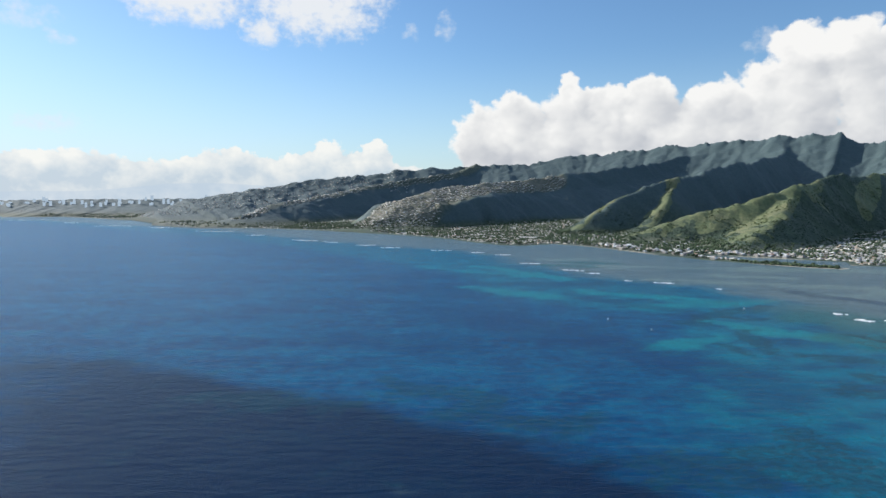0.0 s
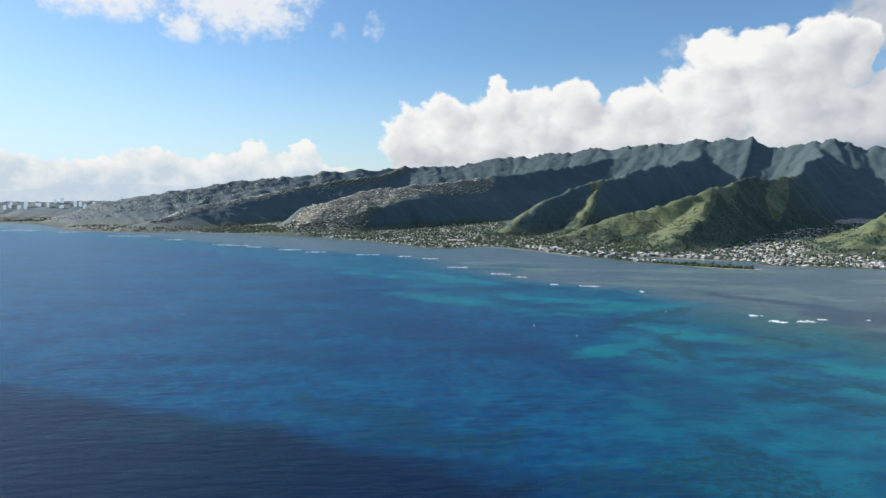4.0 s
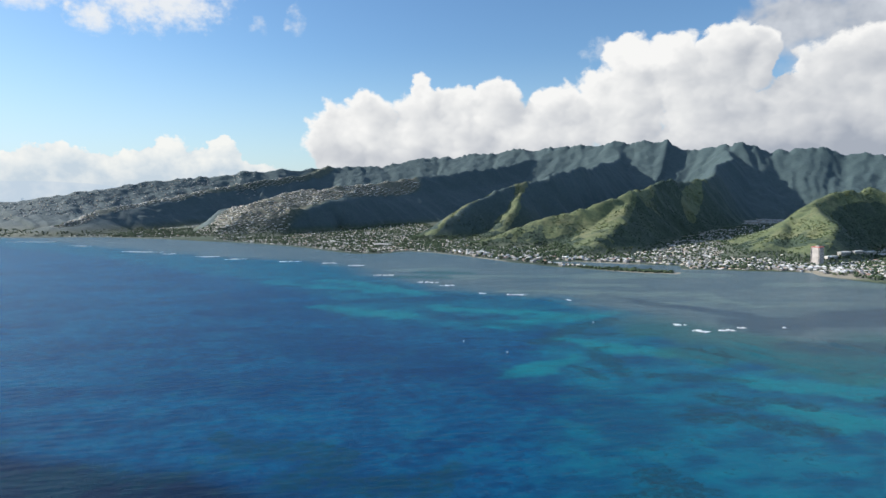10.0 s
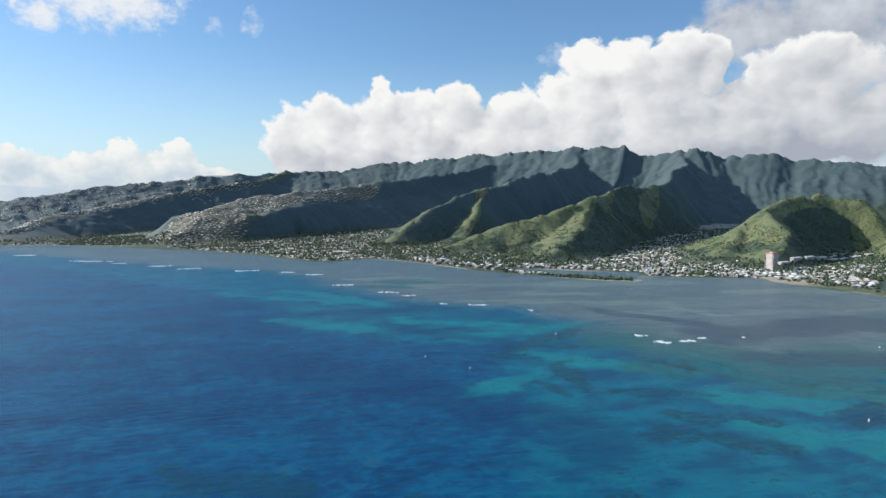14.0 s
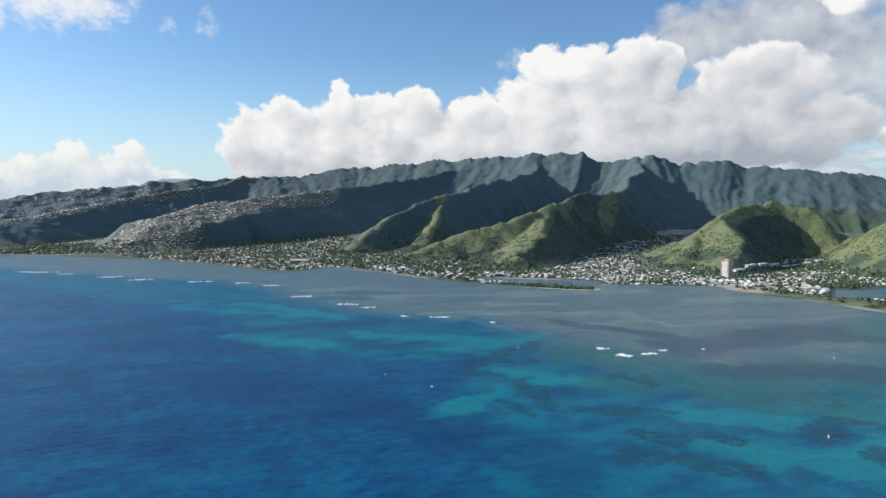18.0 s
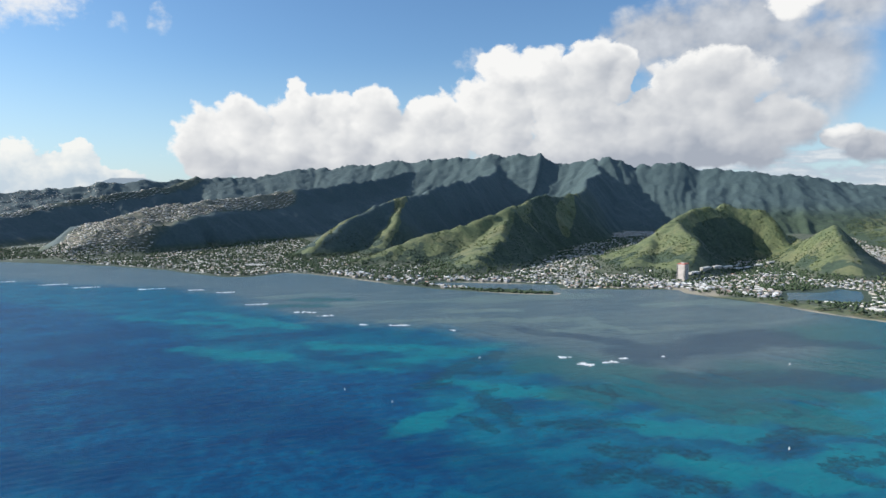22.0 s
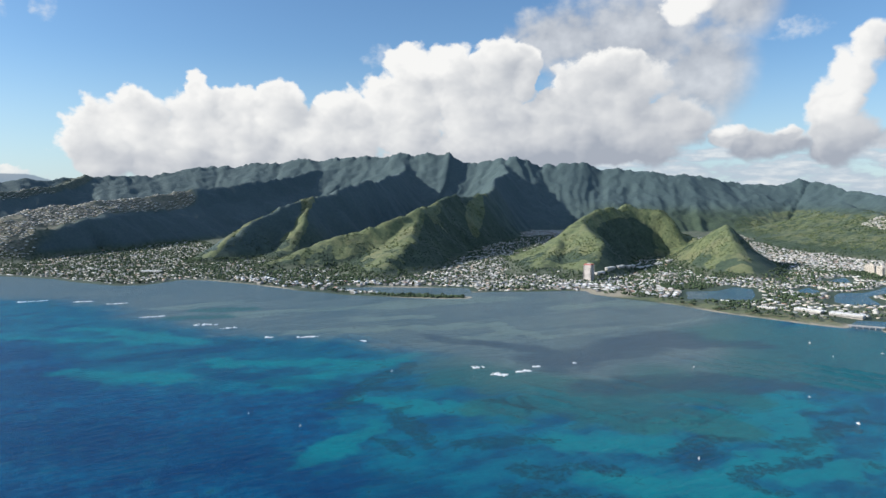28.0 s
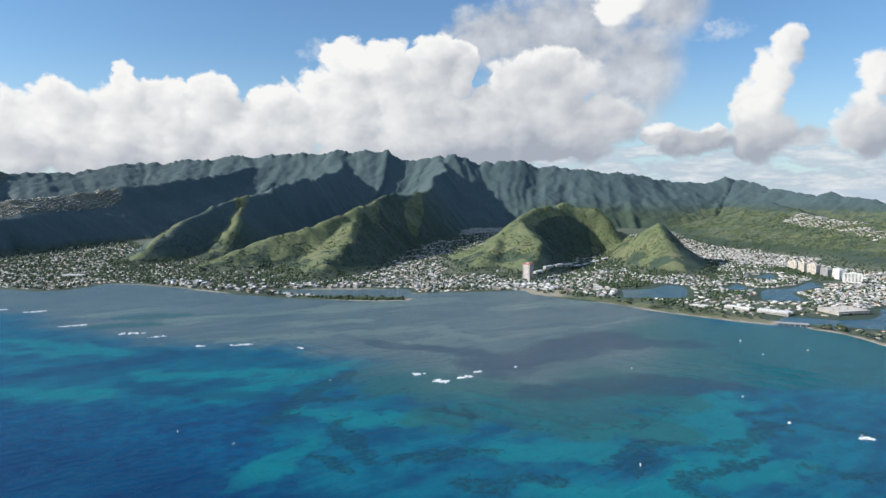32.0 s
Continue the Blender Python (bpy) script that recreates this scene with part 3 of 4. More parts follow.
town = np.maximum(step(hill, 20, 6) * step(inland, 18, 45) * (1 - park), terrace * 0.85)
shoreward = signed(TX, TY, coast)
sand = step(shoreward, 11, 6) * step(inland, -25, -2) * step(-signed(TX, TY, [(1250, 830), (1250, 640), (1700, 560), (1700, 830)]), -5, 5) * step(fbm(TX, TY, 200, 2, 15), -0.35, 0.1)
sand = np.maximum(sand, park * (0.04 + 0.5 * rough_edge).clip(0, 0.5)) * step(TZ, 9, 6) * step(TX, 300, 420)
sand = np.maximum(sand, step(np.hypot((TX - 1150) / 1.0, (TY - 1300) / 1.6), 62, 35) * 0.8)
# two of these fields paint distance haze: on the west and on the far range
land = sheet("ground", gx, gy, TZ, inland > -70, {"grass": grass, "rock": crest * 0.2, "range_haze": np.maximum(step(hx("main_west", "main_mid", "main_east") + rough_edge * 90, 620, 300) * step(TZ, 90, 190), step(TY + np.where(TX < 600, 0.25, -0.15) * np.abs(TX - 600) + rough_edge * 120, 2250, 2800) * step(hill, 10, 40)) * (1 - terrace), "west_haze": step(TX + rough_edge * 200, -350, -900) * 0.9, "town": town, "yard": terrace, "sand": sand}, LAND)
tagged(land, "forested volcanic ridges, grassy spurs and a built-up coastal plain", "land", kind="structure")

# sea: the reef edge runs along the breakers; south of it the bottom falls away
REEF_EDGE = [(-5000, 4200), (-2270, 3712), (-1512, 3113), (-969, 2758), (-443, 2180), (-245, 1985), (-12, 1815), (100, 1640), (190, 1420), (300, 1200), (400, 1120), (455, 1050), (462, 960), (440, 870), (480, 780), (540, 690), (600, 630), (700, 645), (790, 625), (870, 645), (960, 700), (1080, 820), (1180, 900)]
SHOAL_EDGE = [(-5000, 4100), (-2270, 3600), (-1512, 2950), (-969, 2500), (-443, 1950), (-150, 1560), (20, 1330), (60, 1100), (120, 960), (230, 905), (343, 872), (300, 800), (262, 700), (225, 610), (190, 520), (178, 420), (210, 300), (330, 100), (500, -200)]
# near water left of this line is drawn much darker
DARK_EDGE = [(-5000, 300), (-900, 640), (-316, 629), (-143, 509), (-70, 482), (-11, 447), (26, 417), (82, 345), (160, 200), (260, 0)]
# coral heads, sand, weed and clouded water over the bottom: both ends of a band and its half width
CORAL_WEST = [(130, 382, 215, 382, 20), (230, 400, 262, 400, 16), (-53, 562, -35, 536, 16), (-12, 542, 42, 509, 20), (19, 486, 95, 452, 18), (-180, 520, -88, 483, 22), (240, 427, 261, 408, 12), (185, 395, 248, 367, 26)]
CORAL_MID = [(294, 818, 385, 888, 15), (385, 888, 448, 936, 13), (356, 784, 342, 697, 10), (342, 769, 331, 670, 10), (362, 658, 420, 630, 18), (336, 544, 400, 492, 18), (377, 568, 441, 535, 12), (331, 864, 402, 848, 9), (297, 712, 297, 666, 7), (457, 735, 480, 690, 10)]
CORAL_EAST = [(502, 520, 587, 542, 15), (513, 485, 619, 468, 11), (508, 481, 518, 442, 12), (593, 503, 711, 492, 12), (722, 521, 777, 520, 9), (752, 490, 764, 445, 14), (639, 423, 661, 380, 16)]
SANDY = [(219, 1083, 412, 963, 20), (412, 963, 480, 987, 15), (274, 934, 449, 974, 22), (337, 821, 406, 728, 20), (443, 609, 520, 555, 28), (730, 566, 627, 496, 32), (627, 496, 490, 487, 15), (77, 1449, 231, 1224, 18), (622, 555, 757, 597, 22), (203, 678, 309, 738, 14), (418, 492, 490, 476, 16), (-64, 1422, 183, 1267, 14), (35, 1119, 147, 1023, 24), (545, 597, 620, 540, 24), (420, 520, 500, 450, 22), (560, 455, 640, 432, 20)]
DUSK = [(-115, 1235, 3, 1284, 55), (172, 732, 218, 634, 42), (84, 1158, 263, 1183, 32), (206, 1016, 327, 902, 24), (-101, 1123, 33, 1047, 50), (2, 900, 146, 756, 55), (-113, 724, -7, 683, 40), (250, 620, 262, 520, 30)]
GREEN = [(527, 653, 603, 568, 46), (427, 720, 560, 690, 34), (470, 850, 700, 620, 50), (900, 690, 1000, 640, 40), (215, 1466, 305, 1437, 22), (272, 1526, 368, 1490, 18), (1020, 800, 1150, 620, 130), (900, 610, 1060, 500, 80)]
WEED = [(600, 730, 760, 640, 44), (640, 850, 900, 880, 60), (751, 689, 800, 600, 34), (560, 1080, 659, 900, 26), (880, 830, 960, 780, 40)]
MILKY = [(342, 1440, 607, 1388, 36), (607, 1388, 895, 1354, 48), (378, 1221, 718, 1105, 28), (582, 1033, 671, 1028, 27), (514, 1281, 631, 1242, 24), (924, 1203, 1117, 1156, 36), (227, 1583, 374, 1593, 34), (692, 1067, 724, 991, 20)]
far = [(1400, 1200), (1400, 6000), (-5000, 6000)]
deep_side = [(1500, -1500), (6000, -1500), (6000, 6000), (-5000, 6000)]


def patches(x, y, spots):
    """How far a place lies within any of the bands, 1 along the middle, falling off to 0 past the rim."""
    total = np.zeros(x.shape)
    for ax, ay, bx, by, r in spots:
        near = (x > min(ax, bx) - 2 * r) & (x < max(ax, bx) + 2 * r) & (y > min(ay, by) - 2 * r) & (y < max(ay, by) + 2 * r)
        u, v = x[near] - ax, y[near] - ay
        k = np.clip((u * (bx - ax) + v * (by - ay)) / ((bx - ax) ** 2 + (by - ay) ** 2 + 1), 0, 1)
        q = np.hypot(u - k * (bx - ax), v - k * (by - ay)) / r
        total[near] = np.maximum(total[near], step(q, 1.45, 0.45))
    return total


sx_axis = np.unique(np.concatenate([np.arange(-7000, -900, 110), np.arange(-900, 200, 9), np.arange(200, 1100, 6), np.arange(1100, 1700, 9), np.arange(1700, 6500, 110)]))
sy_axis = np.unique(np.concatenate([np.arange(-2500, 180, 90), np.arange(180, 400, 9), np.arange(400, 1200, 6), np.arange(1200, 2300, 9), np.arange(2300, 6600, 80)]))
SX, SY = np.meshgrid(sx_axis.astype(float), sy_axis.astype(float))
jx, jy = SX + fbm(SX, SY, 120, 5, 7, 0.6) * 40, SY + fbm(SX, SY, 120, 5, 8, 0.6) * 40
px_, py_ = SX + fbm(SX, SY, 60, 4, 37, 0.7) * 34, SY + fbm(SX, SY, 60, 4, 38, 0.7) * 34
d_reef = signed(jx, jy, REEF_EDGE + far)
d_shoal = signed(jx, jy, SHOAL_EDGE + deep_side)
d_dark = -signed(jx, jy, DARK_EDGE + deep_side)
inland_sea = signed(SX, SY, COAST + COAST_EAST)
streaky = fbm(SX * 0.35 + SY * 0.2, SY, 70, 4, 9)
flat_field = np.maximum(step(d_reef + streaky * 50, -70, 130), 0.5 * step(SX, 1205, 1235) * step(SY, 1300, 1250))
reef_field = 0.10 + patches(px_, py_, CORAL_WEST + CORAL_MID + CORAL_EAST) * 0.8 + step(np.abs(d_reef + 30), 70, 10) * 0.2
shoal_field = step(d_shoal + streaky * 30, -70, 70)
sandy_field = patches(px_, py_, SANDY)
dark_field = step(d_dark + streaky * 40 + fbm(SX, SY, 260, 3, 57) * 55, -60, 50) * (0.55 + 0.45 * step(SX, -380, -120))
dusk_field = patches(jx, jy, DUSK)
weed_field = patches(px_, py_, WEED)
green_field = step(d_reef + streaky * 30, -60, 30) * step(d_reef + streaky * 30, 190, 40) * step(SX, 330, 480) * step(SY, 1050, 850)
green_field = np.maximum(green_field * 0.8, patches(px_, py_, GREEN))
milky_field = np.maximum(0.45 * step(fbm(SX * 0.3 + SY * 0.15, SY, 80, 4, 29), 0.0, 0.55) * flat_field, patches(px_, py_, MILKY))
swell = fbm(SX * 0.4 + SY * 0.1, SY, 60, 2, 13) * 0.25
# long swells rising over the reef edge
rise = (SX * 0.96 + SY * 0.26 + fbm(SX, SY, 160, 3, 17) * 30) / 33.0
crests = np.clip(np.sin(rise * 2 * math.pi), 0.0, 1) ** 2 * step(fbm(SX, SY * 0.5, 90, 3, 19), -0.2, 0.3)
swell = swell + crests * 2.5 * np.maximum(patches(SX, SY, [(520, 820, 900, 640, 90), (470, 700, 640, 620, 50)]), 0.5 * step(np.abs(d_reef - 20), 90, 30) * step(SX, -300, 200) * step(SX, 600, 500))
sea = sheet("water", sx_axis, sy_axis, swell, None, {"flat": flat_field, "reef": reef_field, "shoal": shoal_field, "sandy": sandy_field, "dark_water": dark_field, "weed": weed_field, "dusk": dusk_field, "green": green_field, "milky": milky_field}, SEA)
tagged(sea, "deep blue bay water turning turquoise over reef", "sea", kind="structure")


# ---- building tools ----
def part(name, bm, mat, parent=None, label="", smooth=False):
    mesh = bpy.data.meshes.new(name)
    bm.to_mesh(mesh), bm.free()
    if smooth:
        mesh.polygons.foreach_set("use_smooth", np.ones(len(mesh.polygons), bool))
    mesh.materials.append(mat)
    ob = new(name, mesh)
    ob.parent = parent
    if label:
        ob["label"] = label
    return ob


def thing(name, label, category, group="", m=None):
    ob = new(name)
    ob.empty_display_size = 1.0
    if m is not None:
        ob.matrix_basis = m
    return tagged(ob, label, category, group)


def box(bm, x0, y0, z0, x1, y1, z1):
    v = [bm.verts.new(p) for p in ((x0, y0, z0), (x1, y0, z0), (x1, y1, z0), (x0, y1, z0), (x0, y0, z1), (x1, y0, z1), (x1, y1, z1), (x0, y1, z1))]
    for f in ((0, 3, 2, 1), (4, 5, 6, 7), (0, 1, 5, 4), (1, 2, 6, 5), (2, 3, 7, 6), (3, 0, 4, 7)):
        bm.faces.new([v[i] for i in f])
    return bm


def prism(bm, lower, upper):
    """Faces between two rings of the same length, closed at both ends."""
    a, b = [bm.verts.new(p) for p in lower], [bm.verts.new(p) for p in upper]
    n = len(a)
    for i in range(n):
        bm.faces.new((a[i], a[(i + 1) % n], b[(i + 1) % n], b[i]))
    bm.faces.new(a[::-1]), bm.faces.new(b)
    return bm


def joined(name, verts, faces, mat, label, category, kind="stuff", smooth=False):
    """One mesh of many small pieces, from arrays of corners and equal-sided faces."""
    mesh = bpy.data.meshes.new(name)
    n = faces.shape[1]
    mesh.vertices.add(len(verts)), mesh.loops.add(faces.size), mesh.polygons.add(len(faces))
    mesh.vertices.foreach_set("co", verts.astype(np.float32).ravel())
    mesh.loops.foreach_set("vertex_index", faces.astype(np.int32).ravel())
    mesh.polygons.foreach_set("loop_start", np.arange(0, faces.size, n, dtype=np.int32))
    mesh.update(calc_edges=True)
    if smooth:
        mesh.polygons.foreach_set("use_smooth", np.ones(len(faces), bool))
    mesh.materials.append(mat)
    return tagged(new(name, mesh), label, category, kind=kind)


def scatter(verts, faces, x, y, z, turn, sx, sy, sz, jitter=0.0, rng=None):
    """A template's corners and faces, laid at each place with its own turn and size."""
    n, k = len(x), len(verts)
    c, s = np.cos(turn)[:, None], np.sin(turn)[:, None]
    t = np.repeat(verts[None], n, 0)
    if jitter:
        t = t * (1 + rng.uniform(-jitter, jitter, (n, k, 1)))
    px, py, pz = t[..., 0] * sx[:, None], t[..., 1] * sy[:, None], t[..., 2] * sz[:, None]
    co = np.stack([x[:, None] + px * c - py * s, y[:, None] + px * s + py * c, z[:, None] + pz], -1).reshape(-1, 3)
    fa = (np.arange(n)[:, None, None] * k + faces[None]).reshape(-1, faces.shape[1])
    return co, fa


def ball(divisions):
    bm = bmesh.new()
    bmesh.ops.create_icosphere(bm, subdivisions=divisions, radius=1.0)
    bm.verts.ensure_lookup_table()
    v, f = np.array([p.co[:] for p in bm.verts]), np.array([[q.index for q in p.verts] for p in bm.faces])
    bm.free()
    return v, f


def ramp_material(name, stops, rough=0.8, source="island"):
    """A paint whose colour is drawn by chance, piece by piece, from a few."""
    mat, tree, shader = material(name, rough)
    node = tree.nodes.new("ShaderNodeNewGeometry" if source == "island" else "ShaderNodeObjectInfo")
    ramp = tree.nodes.new("ShaderNodeValToRGB")
    ramp.color_ramp.interpolation = "CONSTANT"
    for k, (at, colour) in enumerate(stops):
        e = ramp.color_ramp.elements[0] if k == 0 else ramp.color_ramp.elements.new(at)
        e.position, e.color = at, (*colour, 1)
    tree.links.new(node.outputs["Random Per Island" if source == "island" else "Random"], ramp.inputs[0])
    n = noise_val(tree, place_of(tree), 0.7, 4, 0.6)
    c = mix_colour(tree, n.smooth(0.4, 0.7) * 0.35, ramp.outputs[0], (0.16, 0.14, 0.12))
    tree.links.new(c, shader.inputs["Base Color"])
    return mat


def leaf_material(name, dark, light, source="island"):
    mat, tree, shader = material(name, 0.9)
    shader.inputs["Specular IOR Level"].default_value = 0.2
    node = tree.nodes.new("ShaderNodeNewGeometry" if source == "island" else "ShaderNodeObjectInfo")
    r = Val(tree, node.outputs["Random Per Island" if source == "island" else "Random"])
    n = noise_val(tree, place_of(tree), 0.5, 4, 0.65)
    c = mix_colour(tree, (r * 0.5 + n * 0.5).smooth(0.25, 0.75), dark, light)
    tree.links.new(c, shader.inputs["Base Color"])
    bump(tree, shader, n, 0.8, 1.2)
    return mat


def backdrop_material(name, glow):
    """The far city, a backdrop whose distance haze is a painted glow."""
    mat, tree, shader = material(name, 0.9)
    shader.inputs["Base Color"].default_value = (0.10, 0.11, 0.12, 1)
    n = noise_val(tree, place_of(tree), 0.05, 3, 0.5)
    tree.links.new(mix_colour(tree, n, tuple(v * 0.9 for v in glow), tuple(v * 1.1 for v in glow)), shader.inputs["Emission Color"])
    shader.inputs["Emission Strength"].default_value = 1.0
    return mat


ROOFS = [(0.0, (0.48, 0.47, 0.44)), (0.20, (0.22, 0.215, 0.21)), (0.38, (0.66, 0.66, 0.64)), (0.56, (0.14, 0.13, 0.12)), (0.68, (0.40, 0.35, 0.28)), (0.84, (0.27, 0.16, 0.115)), (0.90, (0.31, 0.34, 0.36))]
ROOF_MANY, ROOF_ONE = ramp_material("roof_shingle_mixed", ROOFS), ramp_material("roof_shingle", ROOFS, source="object")
WALL_MANY = plain_material("house_plaster_mixed", (0.42, 0.405, 0.365), island=0.25)
WALL_ONE = plain_material("house_plaster", (0.30, 0.285, 0.26), per_object=0.22)
LEAF_MANY = leaf_material("town_foliage", (0.024, 0.042, 0.022), (0.060, 0.086, 0.044))
LEAF_ONE = leaf_material("tree_foliage", (0.022, 0.038, 0.022), (0.066, 0.090, 0.050), "object")
WOODS = leaf_material("slope_foliage", (0.016, 0.032, 0.022), (0.040, 0.066, 0.040))
BRUSH = leaf_material("shrub_foliage", (0.034, 0.054, 0.024), (0.086, 0.110, 0.046))
BARK = plain_material("bark", (0.14, 0.11, 0.08), 0.9, size=2.0)
WHITE = plain_material("white_paint", (0.60, 0.59, 0.56), 0.6)
PINK = plain_material("pink_plaster", (0.47, 0.43, 0.395), 0.75)
# walls and window bands of the far towers glow faintly in place of haze
FAR_GLOW = backdrop_material("far_city_haze", (0.16, 0.20, 0.24))
BAND_GLOW = backdrop_material("far_city_band_haze", (0.14, 0.18, 0.225))
CREAM = plain_material("cream_concrete", (0.45, 0.41, 0.35), 0.75)
GREY = plain_material("grey_concrete", (0.28, 0.28, 0.27), 0.85)
RED = plain_material("red_trim", (0.42, 0.09, 0.07), 0.7)
GLASS = plain_material("window_glass", (0.05, 0.07, 0.09), 0.15)
FOAM = plain_material("foam", (0.62, 0.63, 0.63), 0.6, size=0.4)

# ---- houses ----
rng = np.random.default_rng(4)


def plots(x0, x1, y0, y1, turn, dx, dy, fill):
    """House plots in rows along streets, a little uneven."""
    c, s = math.cos(turn), math.sin(turn)
    r = math.hypot(x1 - x0, y1 - y0) / 2
    u, v = np.meshgrid(np.arange(-r, r, dx), np.arange(-r, r, dy))
    v = v + (np.floor(u / (dx * 9)) % 2) * dy * 0.4
    u, v = u.ravel() + rng.normal(0, 2.2, u.size), v.ravel() + rng.normal(0, 1.8, u.size)
    x, y = (x0 + x1) / 2 + u * c - v * s, (y0 + y1) / 2 + u * s + v * c
    ok = (x > x0) & (x < x1) & (y > y0) & (y < y1) & (rng.random(x.size) < fill)
    x, y = x[ok], y[ok]
    return x, y, turn + np.where(rng.random(x.size) < 0.25, 0, -math.pi / 2) + rng.normal(0, 0.06, x.size)


built = step(hill, 16, 7) * step(inland, 14, 22) * step(slope, 0.16, 0.1)
quarters = [(1195, 1310, 1150, 1335, 0.7, 11, 15, 0.65), (-2600, -300, 2600, 4600, 0.5, 22, 26, 0.45), (-300, 560, 1900, 3300, 0.35, 14, 18, 0.75), (440, 860, 1500, 2500, -0.9, 16, 19, 0.6), (820, 1500, 1300, 2500, 0.62, 10.5, 15.0, 0.88), (1500, 2400, 1500, 3200, 0.62, 9.5, 14, 0.92), (1180, 1480, 1330, 1500, 0.2, 13, 16, 0.75), (1480, 2300, 1060, 1500, 0.7, 8.5, 13, 0.95), (1260, 1500, 760, 1180, 0.2, 15, 18, 0.6), (1500, 2200, 700, 1080, 0.8, 8.5, 13, 0.95), (2000, 2900, 1150, 2200, 0.7, 10, 14, 0.88), (2900, 3600, 1900, 2700, 0.6, 16, 20, 0.6), (1200, 2000, 320, 760, -0.4, 16, 20, 0.55)]
hxs, hys, hts = [], [], []
for q in quarters:
    x, y, t = plots(*q)
    ok = grid_at(built, x, y) > 0.5
    hxs.append(x[ok]), hys.append(y[ok]), hts.append(t[ok])
# terraces of houses on the ridges
for name, first, last, reach, turn in (("house_ridge", 0, 6, 185, 0.85), ("long_ridge", 0, 6, 45, 0.95), ("far_ridge", 0, 6, 420, 0.5), ("village_ridge", 2, 5, 105, 0.9)):
    line = RIDGES[name][first:last]
    xs_, ys_ = [p[0] for p in line], [p[1] for p in line]
    x, y, t = plots(min(xs_) - 200, max(xs_) + 200, min(ys_) - 200, max(ys_) + 200, turn, *((11.0, 13.0) if name == 'village_ridge' else (13.5, 16.5)), 0.92 if name != "far_ridge" else 0.34)
    d, _, _, s = along(x, y, line)
    west = ~east_of(x, y, line)
    ok = (d < reach * np.where(west, 0.8, 1.0) * (1 - 0.5 * step(s, 450, 1330))) if name == "house_ridge" else d < reach
    ok &= (value_noise(x / 70, y / 70, 3) > 0.22) & (ground_at(x, y) > (16 if name == 'house_ridge' else 20))
    hxs.append(x[ok]), hys.append(y[ok]), hts.append(t[ok])
HX, HY, HT = np.concatenate(hxs), np.concatenate(hys), np.concatenate(hts)
# keep clear of the large buildings
CLEAR = [(1262, 1481, 26), (1302, 900, 32), (1318, 836, 34), (1262, 960, 20), (1438, 762, 52), (2030, 1185, 50), (1975, 1110, 50), (1945, 1060, 40), (1890, 985, 55), (276, 2252, 38), (1330, 1512, 22), (1385, 1530, 22), (1442, 1548, 22), (1500, 1566, 22), (1560, 1588, 22), (1622, 1610, 22), (1690, 1633, 24), (1773, 1660, 26)]
for x, y, r in CLEAR:
    ok = np.hypot(HX - x, HY - y) > r
    HX, HY, HT = HX[ok], HY[ok], HT[ok]
HZ = ground_at(HX, HY)
HW, HD, HH = rng.uniform(7.0, 14.0, HX.size), rng.uniform(4.6, 7.4, HX.size), rng.uniform(1.0, 1.5, HX.size)
tall = rng.random(HX.size) < 0.15
HH = np.where(tall, HH + 1.2, HH)
shore = grid_at(inland, HX, HY)
near = (shore < 95) & (HX > 380) & (HX < 1330) & (HY < 2000)
near_ids = np.flatnonzero(near)[:260]
many = np.ones(HX.size, bool)
many[near_ids] = False

wall_v = np.array([(-.5, -.5, -.6), (.5, -.5, -.6), (.5, .5, -.6), (-.5, .5, -.6), (-.5, -.5, 1), (.5, -.5, 1), (.5, .5, 1), (-.5, .5, 1)])
wall_f = np.array([(0, 1, 5, 4), (1, 2, 6, 5), (2, 3, 7, 6), (3, 0, 4, 7)])
roof_v = np.array([(-.58, -.6, .96), (.58, -.6, .96), (.58, .6, .96), (-.58, .6, .96), (-.24, 0, 1.52), (.24, 0, 1.52)])
roof_f = np.array([(0, 1, 5), (0, 5, 4), (1, 2, 5), (2, 3, 4), (2, 4, 5), (3, 0, 4), (0, 3, 2), (0, 2, 1)])
co, fa = scatter(wall_v, wall_f, HX[many], HY[many], HZ[many], HT[many], HW[many], HD[many], HH[many])
joined("house_walls", co, fa, WALL_MANY, "pale plastered walls of closely set suburban houses", "houses")
co, fa = scatter(roof_v, roof_f, HX[many], HY[many], HZ[many], HT[many], HW[many], HD[many], HH[many])
joined("house_roofs", co, fa, ROOF_MANY, "grey, white and brown hipped roofs of suburban houses", "roofs")


